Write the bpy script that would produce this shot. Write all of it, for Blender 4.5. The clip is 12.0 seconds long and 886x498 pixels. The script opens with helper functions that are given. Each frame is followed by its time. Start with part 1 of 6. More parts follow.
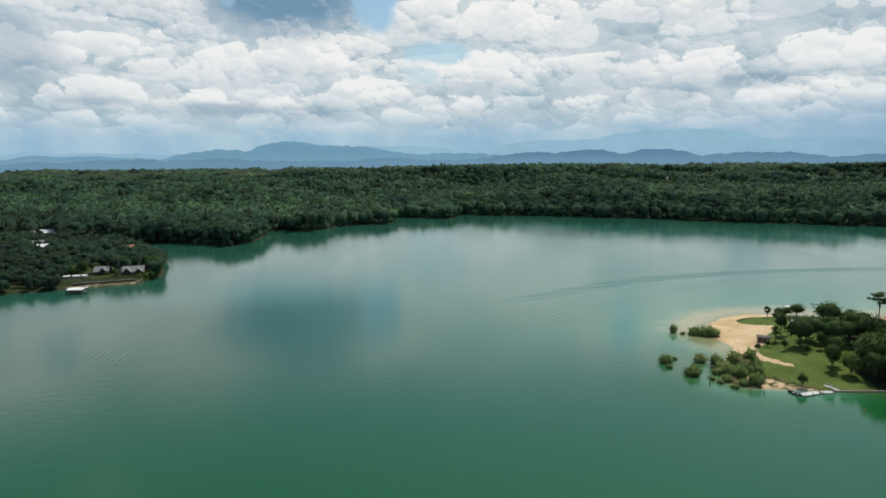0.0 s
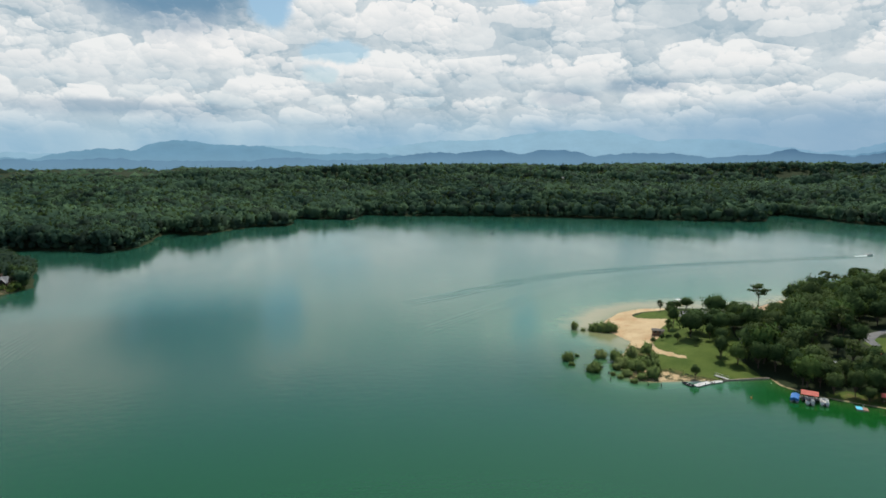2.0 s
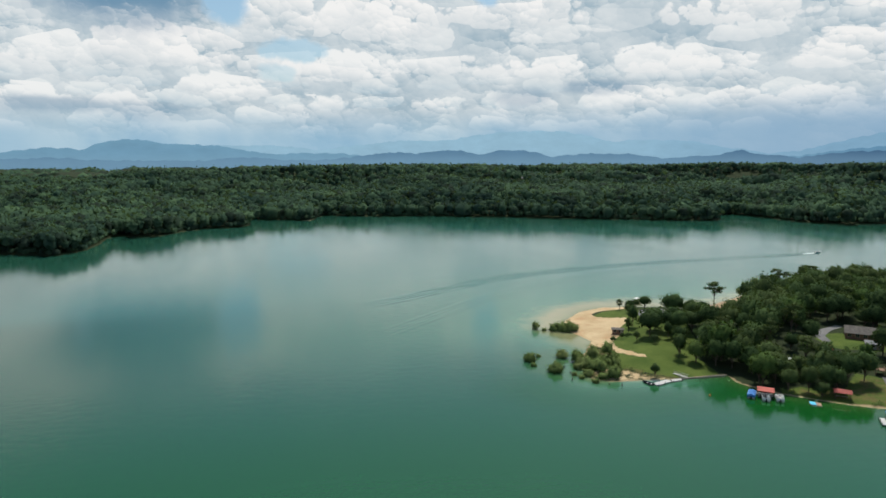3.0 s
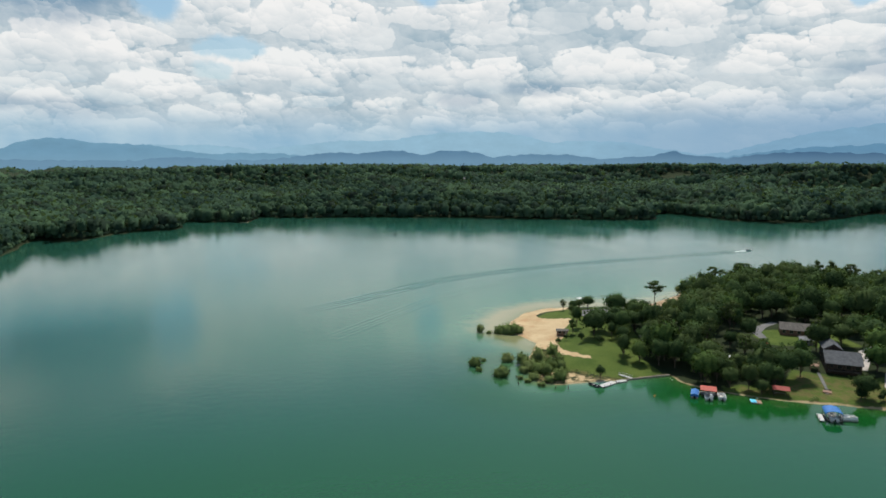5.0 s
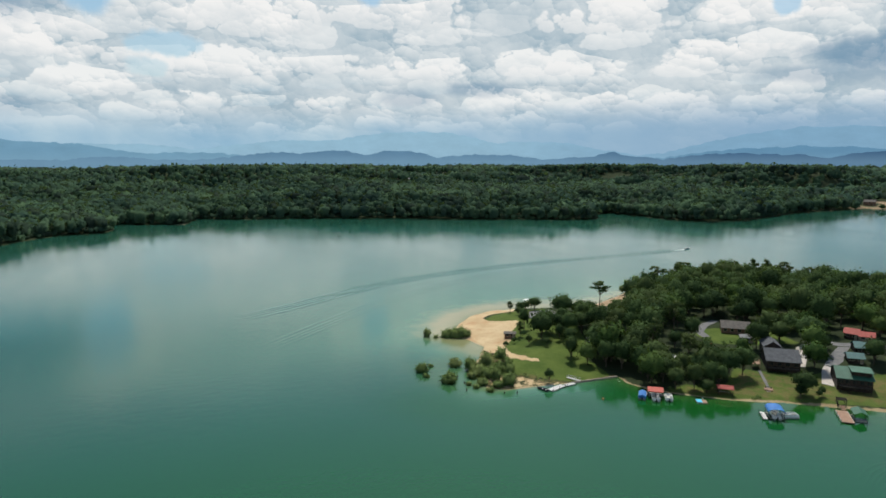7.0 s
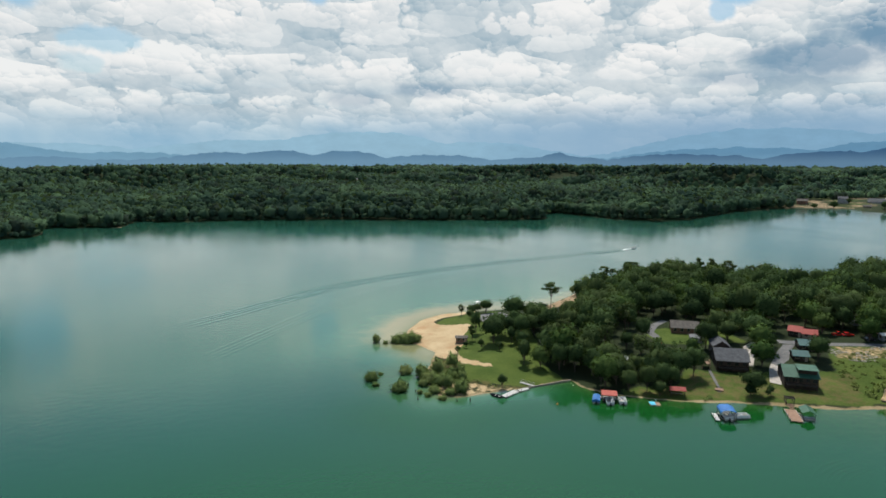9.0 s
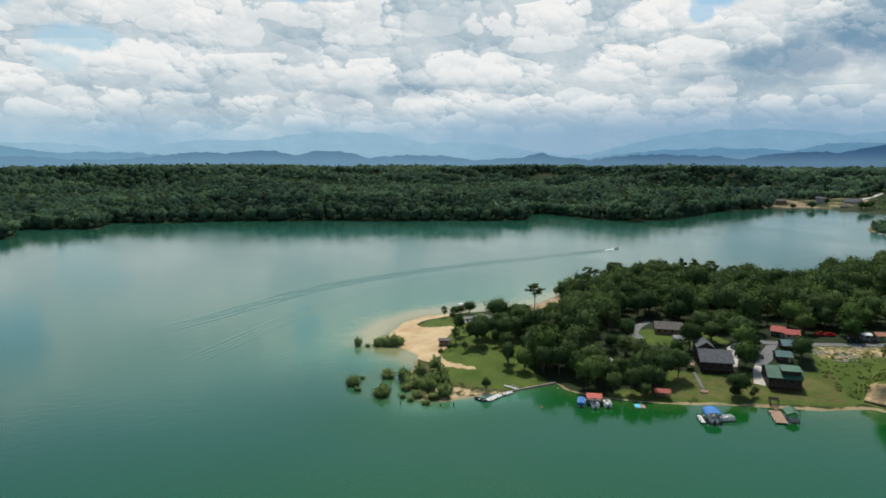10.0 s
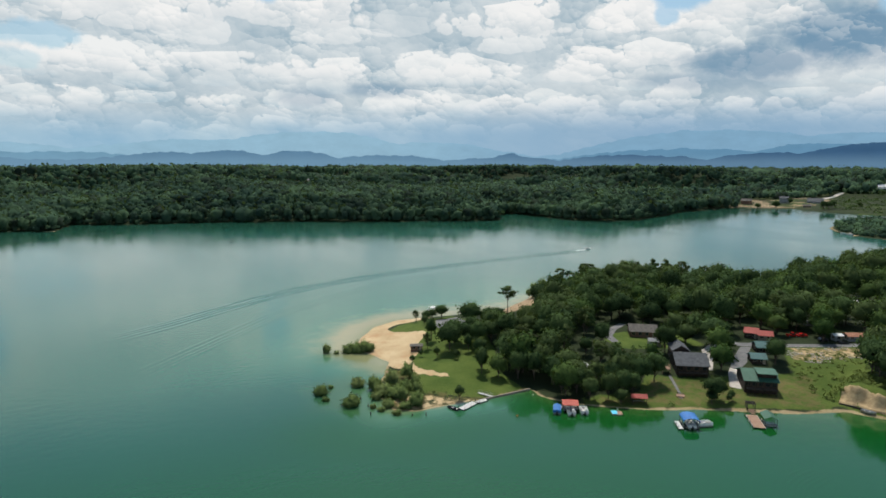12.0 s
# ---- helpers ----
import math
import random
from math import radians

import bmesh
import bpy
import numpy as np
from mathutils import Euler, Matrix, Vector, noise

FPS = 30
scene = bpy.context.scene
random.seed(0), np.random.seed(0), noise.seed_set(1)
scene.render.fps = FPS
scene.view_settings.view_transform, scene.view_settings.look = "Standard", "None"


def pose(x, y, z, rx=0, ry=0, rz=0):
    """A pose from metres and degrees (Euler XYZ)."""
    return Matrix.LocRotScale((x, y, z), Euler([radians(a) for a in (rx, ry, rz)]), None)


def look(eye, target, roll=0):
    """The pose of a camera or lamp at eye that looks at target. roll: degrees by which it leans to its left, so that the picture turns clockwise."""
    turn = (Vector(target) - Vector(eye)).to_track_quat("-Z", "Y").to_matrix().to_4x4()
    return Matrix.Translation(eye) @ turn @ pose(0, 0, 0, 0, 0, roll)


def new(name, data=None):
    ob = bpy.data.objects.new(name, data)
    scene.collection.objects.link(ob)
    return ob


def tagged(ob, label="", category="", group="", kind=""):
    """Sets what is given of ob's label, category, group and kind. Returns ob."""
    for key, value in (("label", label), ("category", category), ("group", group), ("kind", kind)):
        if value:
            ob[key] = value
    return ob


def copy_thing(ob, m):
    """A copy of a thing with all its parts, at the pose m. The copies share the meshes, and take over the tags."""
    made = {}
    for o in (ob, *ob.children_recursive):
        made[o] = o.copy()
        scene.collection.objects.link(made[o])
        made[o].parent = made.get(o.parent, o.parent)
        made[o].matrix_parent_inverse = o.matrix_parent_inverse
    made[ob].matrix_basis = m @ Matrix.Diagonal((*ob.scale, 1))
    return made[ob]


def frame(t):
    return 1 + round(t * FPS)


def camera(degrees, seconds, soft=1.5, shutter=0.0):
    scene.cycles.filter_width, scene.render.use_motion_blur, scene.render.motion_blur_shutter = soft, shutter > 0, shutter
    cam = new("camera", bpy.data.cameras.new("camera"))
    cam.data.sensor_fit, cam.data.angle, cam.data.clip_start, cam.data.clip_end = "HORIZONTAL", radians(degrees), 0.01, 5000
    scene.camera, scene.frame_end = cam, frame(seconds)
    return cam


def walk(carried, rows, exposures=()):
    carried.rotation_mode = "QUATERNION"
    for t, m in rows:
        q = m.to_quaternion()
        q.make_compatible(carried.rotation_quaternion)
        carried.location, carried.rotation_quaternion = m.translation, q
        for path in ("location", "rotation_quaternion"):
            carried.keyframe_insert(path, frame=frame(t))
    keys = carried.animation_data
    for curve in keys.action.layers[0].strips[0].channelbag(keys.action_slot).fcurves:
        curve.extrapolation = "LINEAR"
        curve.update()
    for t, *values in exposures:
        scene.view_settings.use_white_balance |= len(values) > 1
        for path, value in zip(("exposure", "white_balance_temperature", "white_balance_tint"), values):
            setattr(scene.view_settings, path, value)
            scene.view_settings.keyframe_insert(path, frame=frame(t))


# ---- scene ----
cam = camera(70.13, 12.0, 1.65)
# seconds, place in metres, heading (to the left), tilt (up), lean
PATH = [
    (0.0, 0.00, 0.00, 80.00, 0.070, -8.016, -0.451),
    (0.5, 0.17, 1.99, 79.90, -1.928, -8.031, -0.397),
    (1.0, 0.45, 3.90, 79.79, -4.271, -8.029, -0.382),
    (1.5, 0.74, 5.88, 79.69, -6.641, -8.045, -0.378),
    (2.0, 1.07, 7.73, 79.56, -8.752, -8.053, -0.342),
    (2.5, 1.47, 9.61, 79.40, -10.679, -8.051, -0.299),
    (3.0, 1.86, 11.64, 79.28, -12.386, -8.054, -0.249),
    (5.0, 3.98, 19.12, 79.03, -17.615, -8.036, -0.131),
    (5.5, 4.51, 20.85, 79.06, -18.775, -8.037, -0.122),
    (6.0, 5.05, 22.43, 79.10, -19.875, -8.029, -0.094),
    (6.5, 5.58, 24.01, 79.14, -21.035, -8.031, -0.044),
    (7.0, 6.25, 25.69, 79.18, -22.617, -8.027, -0.006),
    (7.5, 7.00, 27.54, 79.20, -24.034, -8.016, -0.015),
    (9.5, 10.39, 34.46, 79.17, -28.042, -7.991, 0.105),
    (10.0, 11.28, 36.03, 79.17, -28.775, -7.977, 0.115),
    (10.5, 12.04, 37.67, 79.17, -29.472, -7.963, 0.098),
    (11.0, 12.90, 39.34, 79.20, -30.203, -7.955, 0.151),
    (11.5, 13.79, 41.03, 79.23, -30.841, -7.964, 0.151),
    (12.0, 14.83, 42.66, 79.28, -31.451, -7.958, 0.163),
]


def flown(x, y, z, yaw, tilt, lean):
    ahead = Vector((-math.sin(radians(yaw)) * math.cos(radians(tilt)), math.cos(radians(yaw)) * math.cos(radians(tilt)), math.sin(radians(tilt))))
    return look((x, y, z), Vector((x, y, z)) + 100 * ahead, lean)


walk(cam, [(t, flown(x, y, z, yaw, tilt, lean)) for t, x, y, z, yaw, tilt, lean in PATH])

# ---- light: a high sun ahead of the path, bright broken cumulus all round ----
SUN_AZ, SUN_EL = 30.0, 60.0
sun_dir = Vector((math.sin(radians(SUN_AZ)) * math.cos(radians(SUN_EL)), math.cos(radians(SUN_AZ)) * math.cos(radians(SUN_EL)), math.sin(radians(SUN_EL))))
sun = new("sun", bpy.data.lights.new("sun", "SUN"))
sun.data.energy, sun.data.angle, sun.data.color = 4.0, radians(0.6), (1.0, 0.95, 0.86)
sun.matrix_world = look(sun_dir * 200, (0, 0, 0))


class Nodes:
    """Short hand for building a node tree."""

    def __init__(self, tree):
        self.tree = tree
        tree.nodes.clear()

    def add(self, kind, **values):
        node = self.tree.nodes.new(kind)
        for key, value in values.items():
            setattr(node, key, value)
        return node

    def put(self, socket, value):
        if isinstance(value, bpy.types.NodeSocket):
            self.tree.links.new(value, socket)
        elif value is not None:
            socket.default_value = value

    def math(self, op, a, b=None, c=None, clamp=False):
        node = self.add("ShaderNodeMath", operation=op, use_clamp=clamp)
        for socket, value in zip(node.inputs, (a, b, c)):
            self.put(socket, value)
        return node.outputs[0]

    def vec(self, op, a, b=None):
        node = self.add("ShaderNodeVectorMath", operation=op)
        self.put(node.inputs[0], a)
        if op == "SCALE":
            self.put(node.inputs[3], b)
        else:
            self.put(node.inputs[1], b)
        return node.outputs[1] if op in ("DISTANCE", "LENGTH", "DOT_PRODUCT") else node.outputs[0]

    def xyz(self, x, y, z):
        node = self.add("ShaderNodeCombineXYZ")
        for socket, value in zip(node.inputs, (x, y, z)):
            self.put(socket, value)
        return node.outputs[0]

    def noise(self, vector, scale, detail=3.0, rough=0.5, distortion=0.0, colour=False):
        node = self.add("ShaderNodeTexNoise")
        self.put(node.inputs["Vector"], vector)
        node.inputs["Scale"].default_value, node.inputs["Detail"].default_value = scale, detail
        node.inputs["Roughness"].default_value, node.inputs["Distortion"].default_value = rough, distortion
        return node.outputs["Color" if colour else "Fac"]

    def ramp(self, value, low, high, smooth=True):
        node = self.add("ShaderNodeMapRange", interpolation_type="SMOOTHSTEP" if smooth else "LINEAR", clamp=True)
        self.put(node.inputs[0], value)
        node.inputs[1].default_value, node.inputs[2].default_value = low, high
        return node.outputs[0]

    def mix(self, fac, a, b):
        node = self.add("ShaderNodeMix", data_type="RGBA")
        self.put(node.inputs[0], fac)
        for socket, value in zip((node.inputs[6], node.inputs[7]), (a, b)):
            self.put(socket, (*value, 1.0) if isinstance(value, tuple) and len(value) == 3 else value)
        return node.outputs[2]


def make_sky():
    world = bpy.data.worlds.new("sky")
    world.use_nodes = True
    scene.world = world
    n = Nodes(world.node_tree)
    way = n.add("ShaderNodeTexCoord").outputs["Generated"]
    split = n.add("ShaderNodeSeparateXYZ")
    n.put(split.inputs[0], way)
    x, y, z = split.outputs
    az = n.math("MULTIPLY", n.math("ARCTAN2", x, y), 180 / math.pi)
    el = n.math("MULTIPLY", n.math("ARCSINE", z), 180 / math.pi)

    # cumulus: heaped round billows in bearing and height, flattened towards the horizon
    def jostle(p, scale, by, detail=2.0):
        return n.vec("ADD", p, n.vec("SCALE", n.vec("SUBTRACT", n.noise(p, scale, detail, 0.55, colour=True), (0.5, 0.5, 0.5)), by))

    def billow(p, scale, seed):
        """Round puffs of one size: how far they bulge, and how far up each puff a place lies (-1 to 1)."""
        q = jostle(jostle(p, scale * 1.1, 0.55 / scale, 1.0), scale * 4.5, 0.30 / scale, 4.0)
        cell = n.add("ShaderNodeTexVoronoi", voronoi_dimensions="3D", feature="F1", normalize=False)
        q = n.vec("ADD", q, (0.0, 0.0, seed))
        n.put(cell.inputs["Vector"], q)
        cell.inputs["Scale"].default_value = scale
        off = n.add("ShaderNodeSeparateXYZ")
        n.put(off.inputs[0], n.vec("SUBTRACT", q, cell.outputs["Position"]))
        d = n.math("MULTIPLY", cell.outputs["Distance"], 1.05)
        dome = n.math("SQRT", n.math("MAXIMUM", n.math("SUBTRACT", 1.0, n.math("MULTIPLY", d, d)), 0.0))
        return dome, n.math("MULTIPLY", n.math("ADD", off.outputs[1], n.math("MULTIPLY", off.outputs[0], 0.35)), 1.7 * scale)

    flat = n.math("POWER", n.math("MAXIMUM", n.math("ADD", el, 2.0), 0.05), 0.85)
    p0 = n.xyz(n.math("MULTIPLY", az, 0.1), n.math("MULTIPLY", flat, 0.215), 0.0)
    here, lit = 0.0, 0.0
    for scale, seed, bulge, light in ((0.9, 0.3, 0.22, 0.18), (2.1, 5.1, 0.30, 0.24), (5.0, 9.7, 0.28, 0.22), (11.5, 3.2, 0.22, 0.15)):
        dome, up = billow(p0, scale, seed)
        here = n.math("ADD", here, n.math("MULTIPLY", dome, bulge))
        lit = n.math("ADD", lit, n.math("MULTIPLY", n.math("ADD", up, n.math("MULTIPLY", n.math("SUBTRACT", dome, 0.85), 0.6)), light))
    # smoother and more heaped stretches take turns
    lit = n.math("MULTIPLY", lit, n.math("ADD", 0.25, n.math("MULTIPLY", n.ramp(n.noise(p0, 1.9, 3.0, 0.55), 0.36, 0.66), 0.95)))
    broad = n.noise(p0, 1.3, 5.0, 0.6)
    rough = n.math("MULTIPLY", n.math("SUBTRACT", n.math("ADD", n.math("MULTIPLY", here, 0.55), n.math("MULTIPLY", n.noise(p0, 5.0, 5.0, 0.6), 0.5)), 0.72), -1.0)

    def spot(a, e, wa, we, ragged=1.6, soft=0.25):
        """1 within an ellipse of the sky, with a ragged rim."""
        da = n.math("DIVIDE", n.math("SUBTRACT", az, a), wa)
        de = n.math("DIVIDE", n.math("SUBTRACT", el, e), we)
        r = n.math("SQRT", n.math("ADD", n.math("MULTIPLY", da, da), n.math("MULTIPLY", de, de)))
        return n.ramp(n.math("ADD", r, n.math("MULTIPLY", rough, ragged)), 1.05 + soft, 1.05 - soft)

    def most(values):
        out = values[0]
        for v in values[1:]:
            out = n.math("MAXIMUM", out, v)
        return out

    gaps = most([n.math("MULTIPLY", spot(*s), w) for *s, w in (
        (-5.9, 13.6, 1.9, 2.6, 1.5, 1.0), (-0.6, 9.3, 2.7, 0.9, 2.2, 0.75), (-2.0, 7.4, 1.5, 0.7, 2.4, 0.5),
        (31.0, 15.0, 4.5, 0.9, 1.6, 0.9), (16.3, 14.6, 1.3, 1.6, 1.6, 0.85), (51.3, 13.6, 2.3, 1.5, 1.6, 1.0),
        (50.2, 11.8, 0.9, 0.8, 1.6, 0.8), (66.5, 11.5, 1.6, 1.2, 1.8, 0.9), (-32.0, 14.8, 1.3, 1.2, 1.6, 0.8), (-18.0, 13.4, 0.6, 0.8, 1.6, 0.7))])
    dark = most([n.math("MULTIPLY", spot(*s, soft=0.5), w) for *s, w in (
        (-13.2, 14.0, 6.4, 3.3, 0.9, 0.97), (63.5, 9.4, 5.2, 2.0, 2.0, 0.92), (57.0, 7.7, 4.8, 1.4, 2.2, 0.75), (50.5, 6.6, 2.6, 0.6, 2.2, 0.4), (-35.0, 8.6, 4.0, 2.2, 1.2, 0.5),
        (-19.7, 4.3, 5.5, 0.55, 1.6, 0.5), (-28.5, 4.8, 2.6, 0.35, 1.6, 0.4), (-12.0, 4.0, 3.0, 0.8, 1.5, 0.4), (26.0, 6.1, 2.9, 0.6, 1.3, 0.5), (19.5, 5.4, 2.4, 0.7, 1.4, 0.42), (55.5, 6.6, 4.5, 1.0, 2.2, 0.45), (-34.0, 7.6, 3.0, 1.8, 1.3, 0.5))])

    def tint(light, deep, pale):
        return n.mix(n.ramp(light, 0.0, 1.0, smooth=False), deep, pale)

    # a bright veil, and before it single heaps: each with a cauliflower top and a flat greyer foot, small ones low and far, large ones high and near
    cloud = tint(n.math("ADD", n.math("ADD", 0.46, n.math("MULTIPLY", lit, 1.0)), n.math("MULTIPLY", n.math("SUBTRACT", broad, 0.5), 1.5)), (0.38, 0.50, 0.58), (0.80, 0.84, 0.85))
    for k, (step_az, step_el, wide, tall, foot, lowest, highest, deep, pale) in enumerate((
            (4.6, 2.0, 2.3, 1.25, 0.40, 2.0, 7.0, (0.40, 0.54, 0.63), (0.82, 0.86, 0.865)),
            (8.0, 3.2, 4.0, 2.2, 0.55, 4.5, 11.5, (0.47, 0.575, 0.64), (0.90, 0.915, 0.91)),
            (13.0, 4.8, 6.4, 3.7, 0.8, 7.5, 40.0, (0.49, 0.59, 0.65), (0.93, 0.93, 0.92)))):
        lattice_at = n.xyz(n.math("DIVIDE", az, step_az), n.math("DIVIDE", el, step_el), 3.7 * k)
        cell = n.add("ShaderNodeTexVoronoi", voronoi_dimensions="2D", feature="F1", normalize=False)
        n.put(cell.inputs["Vector"], jostle(lattice_at, 1.3, 0.35))
        cell.inputs["Scale"].default_value, cell.inputs["Randomness"].default_value = 1.0, 0.85
        off = n.add("ShaderNodeSeparateXYZ")
        n.put(off.inputs[0], n.vec("SUBTRACT", lattice_at, cell.outputs["Position"]))
        u, v = n.math("MULTIPLY", off.outputs[0], step_az / wide), n.math("MULTIPLY", off.outputs[1], step_el)
        rise = n.math("ADD", n.math("DIVIDE", n.math("MAXIMUM", v, 0.0), tall), n.math("DIVIDE", n.math("MAXIMUM", n.math("MULTIPLY", v, -1.0), 0.0), foot))
        r = n.math("SQRT", n.math("ADD", n.math("MULTIPLY", u, u), n.math("MULTIPLY", rise, rise)))
        inner = n.math("ADD", n.math("SUBTRACT", 0.86, r), n.math("MULTIPLY", n.math("SUBTRACT", here, 0.82), 2.2))
        body = n.math("ADD", n.math("ADD", 0.62, n.math("MULTIPLY", lit, 1.0)), n.math("MULTIPLY", n.math("DIVIDE", v, tall), 0.62))
        body = n.math("ADD", body, n.math("MULTIPLY", n.math("SUBTRACT", broad, 0.5), 0.9))
        here_only = n.math("MULTIPLY", n.ramp(el, lowest - 1.5, lowest + 1.5), n.ramp(el, highest + 2.0, highest - 2.0))
        cloud = n.mix(n.math("MULTIPLY", n.ramp(inner, -0.02, 0.09), here_only), cloud, tint(body, deep, pale))
    cloud = n.mix(n.math("MULTIPLY", dark, n.math("SUBTRACT", 1.0, n.math("MULTIPLY", n.ramp(lit, 0.05, 0.35), 0.3))), cloud, (0.16, 0.30, 0.44))
    # thin milky air low down, with paler and bluer shafts
    low = n.math("MULTIPLY", n.ramp(n.math("SUBTRACT", n.math("ADD", el, n.math("MULTIPLY", rough, 1.2)), n.math("MULTIPLY", n.ramp(az, 12.0, 50.0), 1.0)), 5.0, 1.4), 0.9)
    shafts = n.noise(n.xyz(n.math("MULTIPLY", az, 0.13), n.math("MULTIPLY", el, 0.03), 0.0), 1.0, 3.0)
    haze = n.mix(n.ramp(shafts, 0.35, 0.65), (0.265, 0.475, 0.65), (0.42, 0.60, 0.72))
    haze = n.mix(n.math("MULTIPLY", n.ramp(az, 12.0, 48.0), 0.75), haze, (0.235, 0.395, 0.575))
    cloud = n.mix(low, cloud, haze)
    sky = n.add("ShaderNodeTexSky", sky_type="NISHITA", sun_disc=False, sun_elevation=radians(SUN_EL), sun_rotation=radians(SUN_AZ), dust_density=1.5)
    blue = n.add("ShaderNodeBackground")
    n.put(blue.inputs[0], n.vec("MULTIPLY", sky.outputs[0], (0.90, 1.06, 1.04)))
    blue.inputs[1].default_value = 0.105
    white = n.add("ShaderNodeBackground")
    n.put(white.inputs[0], cloud)
    white.inputs[1].default_value = 0.95
    both = n.add("ShaderNodeMixShader")
    # fewer clouds overhead
    overhead = n.math("MULTIPLY", n.ramp(el, 15.0, 23.0), n.ramp(n.noise(n.vec("MULTIPLY", way, (1.0, 1.0, 1.6)), 3.0, 4.0, 0.55), 0.78, 0.56))
    n.put(both.inputs[0], n.math("SUBTRACT", 1.0, n.math("MAXIMUM", gaps, overhead)))
    n.put(both.inputs[1], blue.outputs[0])
    n.put(both.inputs[2], white.outputs[0])
    n.put(n.add("ShaderNodeOutputWorld").inputs[0], both.outputs[0])


make_sky()

# ---- materials ----
def material(name, build, rough=0.8, metal=0.0, spec=0.5):
    """A node material: build(n) returns the colour, or the colour and a height with its relief in metres."""
    mat = bpy.data.materials.new(name)
    mat.use_nodes = True
    n = Nodes(mat.node_tree)
    shader = n.add("ShaderNodeBsdfPrincipled")
    shader.inputs["Roughness"].default_value, shader.inputs["Metallic"].default_value = rough, metal
    shader.inputs["Specular IOR Level"].default_value = spec
    made = build(n)
    colour, height, depth = made if isinstance(made, tuple) and len(made) == 3 and isinstance(made[0], bpy.types.NodeSocket) else (made, None, 0)
    n.put(shader.inputs["Base Color"], (*colour, 1.0) if isinstance(colour, tuple) else colour)
    if height is not None:
        bump = n.add("ShaderNodeBump")
        bump.inputs["Strength"].default_value, bump.inputs["Distance"].default_value = 1.0, depth
        n.put(bump.inputs["Height"], height)
        n.put(shader.inputs["Normal"], bump.outputs[0])
    n.put(n.add("ShaderNodeOutputMaterial").inputs[0], shader.outputs[0])
    return mat


def where(n):
    return n.add("ShaderNodeNewGeometry").outputs["Position"]


def local(n):
    return n.add("ShaderNodeTexCoord").outputs["Object"]


def worn(name, dark, light, scale=1.5, rough=0.8, relief=0.01, metal=0.0, spec=0.5):
    """A plain surface with blotches and grain at two scales."""
    def build(n):
        p = local(n)
        mottled = n.math("ADD", n.math("MULTIPLY", n.noise(p, scale, 4.0, 0.6), 0.65), n.math("MULTIPLY", n.noise(p, scale * 9, 3.0, 0.6), 0.35))
        return n.mix(n.ramp(mottled, 0.3, 0.7), dark, light), n.noise(p, scale * 7, 4.0, 0.6), relief
    return material(name, build, rough, metal, spec)


def leafy(name, build):
    """Leaves: matt, and lit through from behind."""
    mat = bpy.data.materials.new(name)
    mat.use_nodes = True
    n = Nodes(mat.node_tree)
    colour = build(n)
    front, through_leaf, both = n.add("ShaderNodeBsdfPrincipled"), n.add("ShaderNodeBsdfTranslucent"), n.add("ShaderNodeMixShader")
    front.inputs["Roughness"].default_value, front.inputs["Specular IOR Level"].default_value = 0.8, 0.03
    n.put(front.inputs["Base Color"], colour)
    n.put(through_leaf.inputs[0], n.mix(0.5, colour, (0.10, 0.15, 0.02)))
    both.inputs[0].default_value = 0.25
    n.put(both.inputs[1], front.outputs[0])
    n.put(both.inputs[2], through_leaf.outputs[0])
    n.put(n.add("ShaderNodeOutputMaterial").inputs[0], both.outputs[0])
    return mat


def foliage(name, dark, light, yellow, spread=0.5):
    def build(n):
        geo = n.add("ShaderNodeNewGeometry")
        one = n.add("ShaderNodeObjectInfo").outputs["Random"]
        leaf = n.math("MULTIPLY", geo.outputs["Random Per Island"], spread)
        f = n.math("ADD", n.math("ADD", leaf, n.math("MULTIPLY", n.noise(geo.outputs["Position"], 0.5, 3.0, 0.7), 0.6)), n.math("MULTIPLY", one, 0.5))
        c = n.mix(n.ramp(f, 0.3, 1.25), dark, light)
        return n.mix(n.math("MULTIPLY", n.ramp(n.math("FRACT", n.math("MULTIPLY", one, 7.3)), 0.45, 1.0), 0.5), c, yellow)
    return leafy(name, build)


def woods():
    """Crown by crown, with stands of paler and darker kinds, and cloud shade in the tone."""
    def build(n):
        geo = n.add("ShaderNodeNewGeometry")
        p = geo.outputs["Position"]
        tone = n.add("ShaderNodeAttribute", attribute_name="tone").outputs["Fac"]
        f = n.math("ADD", n.math("MULTIPLY", tone, 0.38), n.math("MULTIPLY", n.noise(p, 0.008, 3.0, 0.6), 0.60))
        f = n.math("ADD", f, n.math("MULTIPLY", n.math("SUBTRACT", n.noise(p, 0.026, 3.0, 0.6), 0.3), 0.62))
        f = n.math("ADD", f, n.math("MULTIPLY", geo.outputs["Random Per Island"], 0.10))
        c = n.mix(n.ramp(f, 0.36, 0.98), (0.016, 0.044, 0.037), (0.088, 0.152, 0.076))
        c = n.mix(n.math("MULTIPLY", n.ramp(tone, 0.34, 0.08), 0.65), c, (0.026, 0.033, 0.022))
        stand = n.ramp(n.noise(p, 0.005, 3.0, 0.6), 0.42, 0.66)
        return n.mix(n.math("MULTIPLY", stand, 0.45), c, (0.030, 0.060, 0.043))
    return leafy("far_woods_leaves", build)


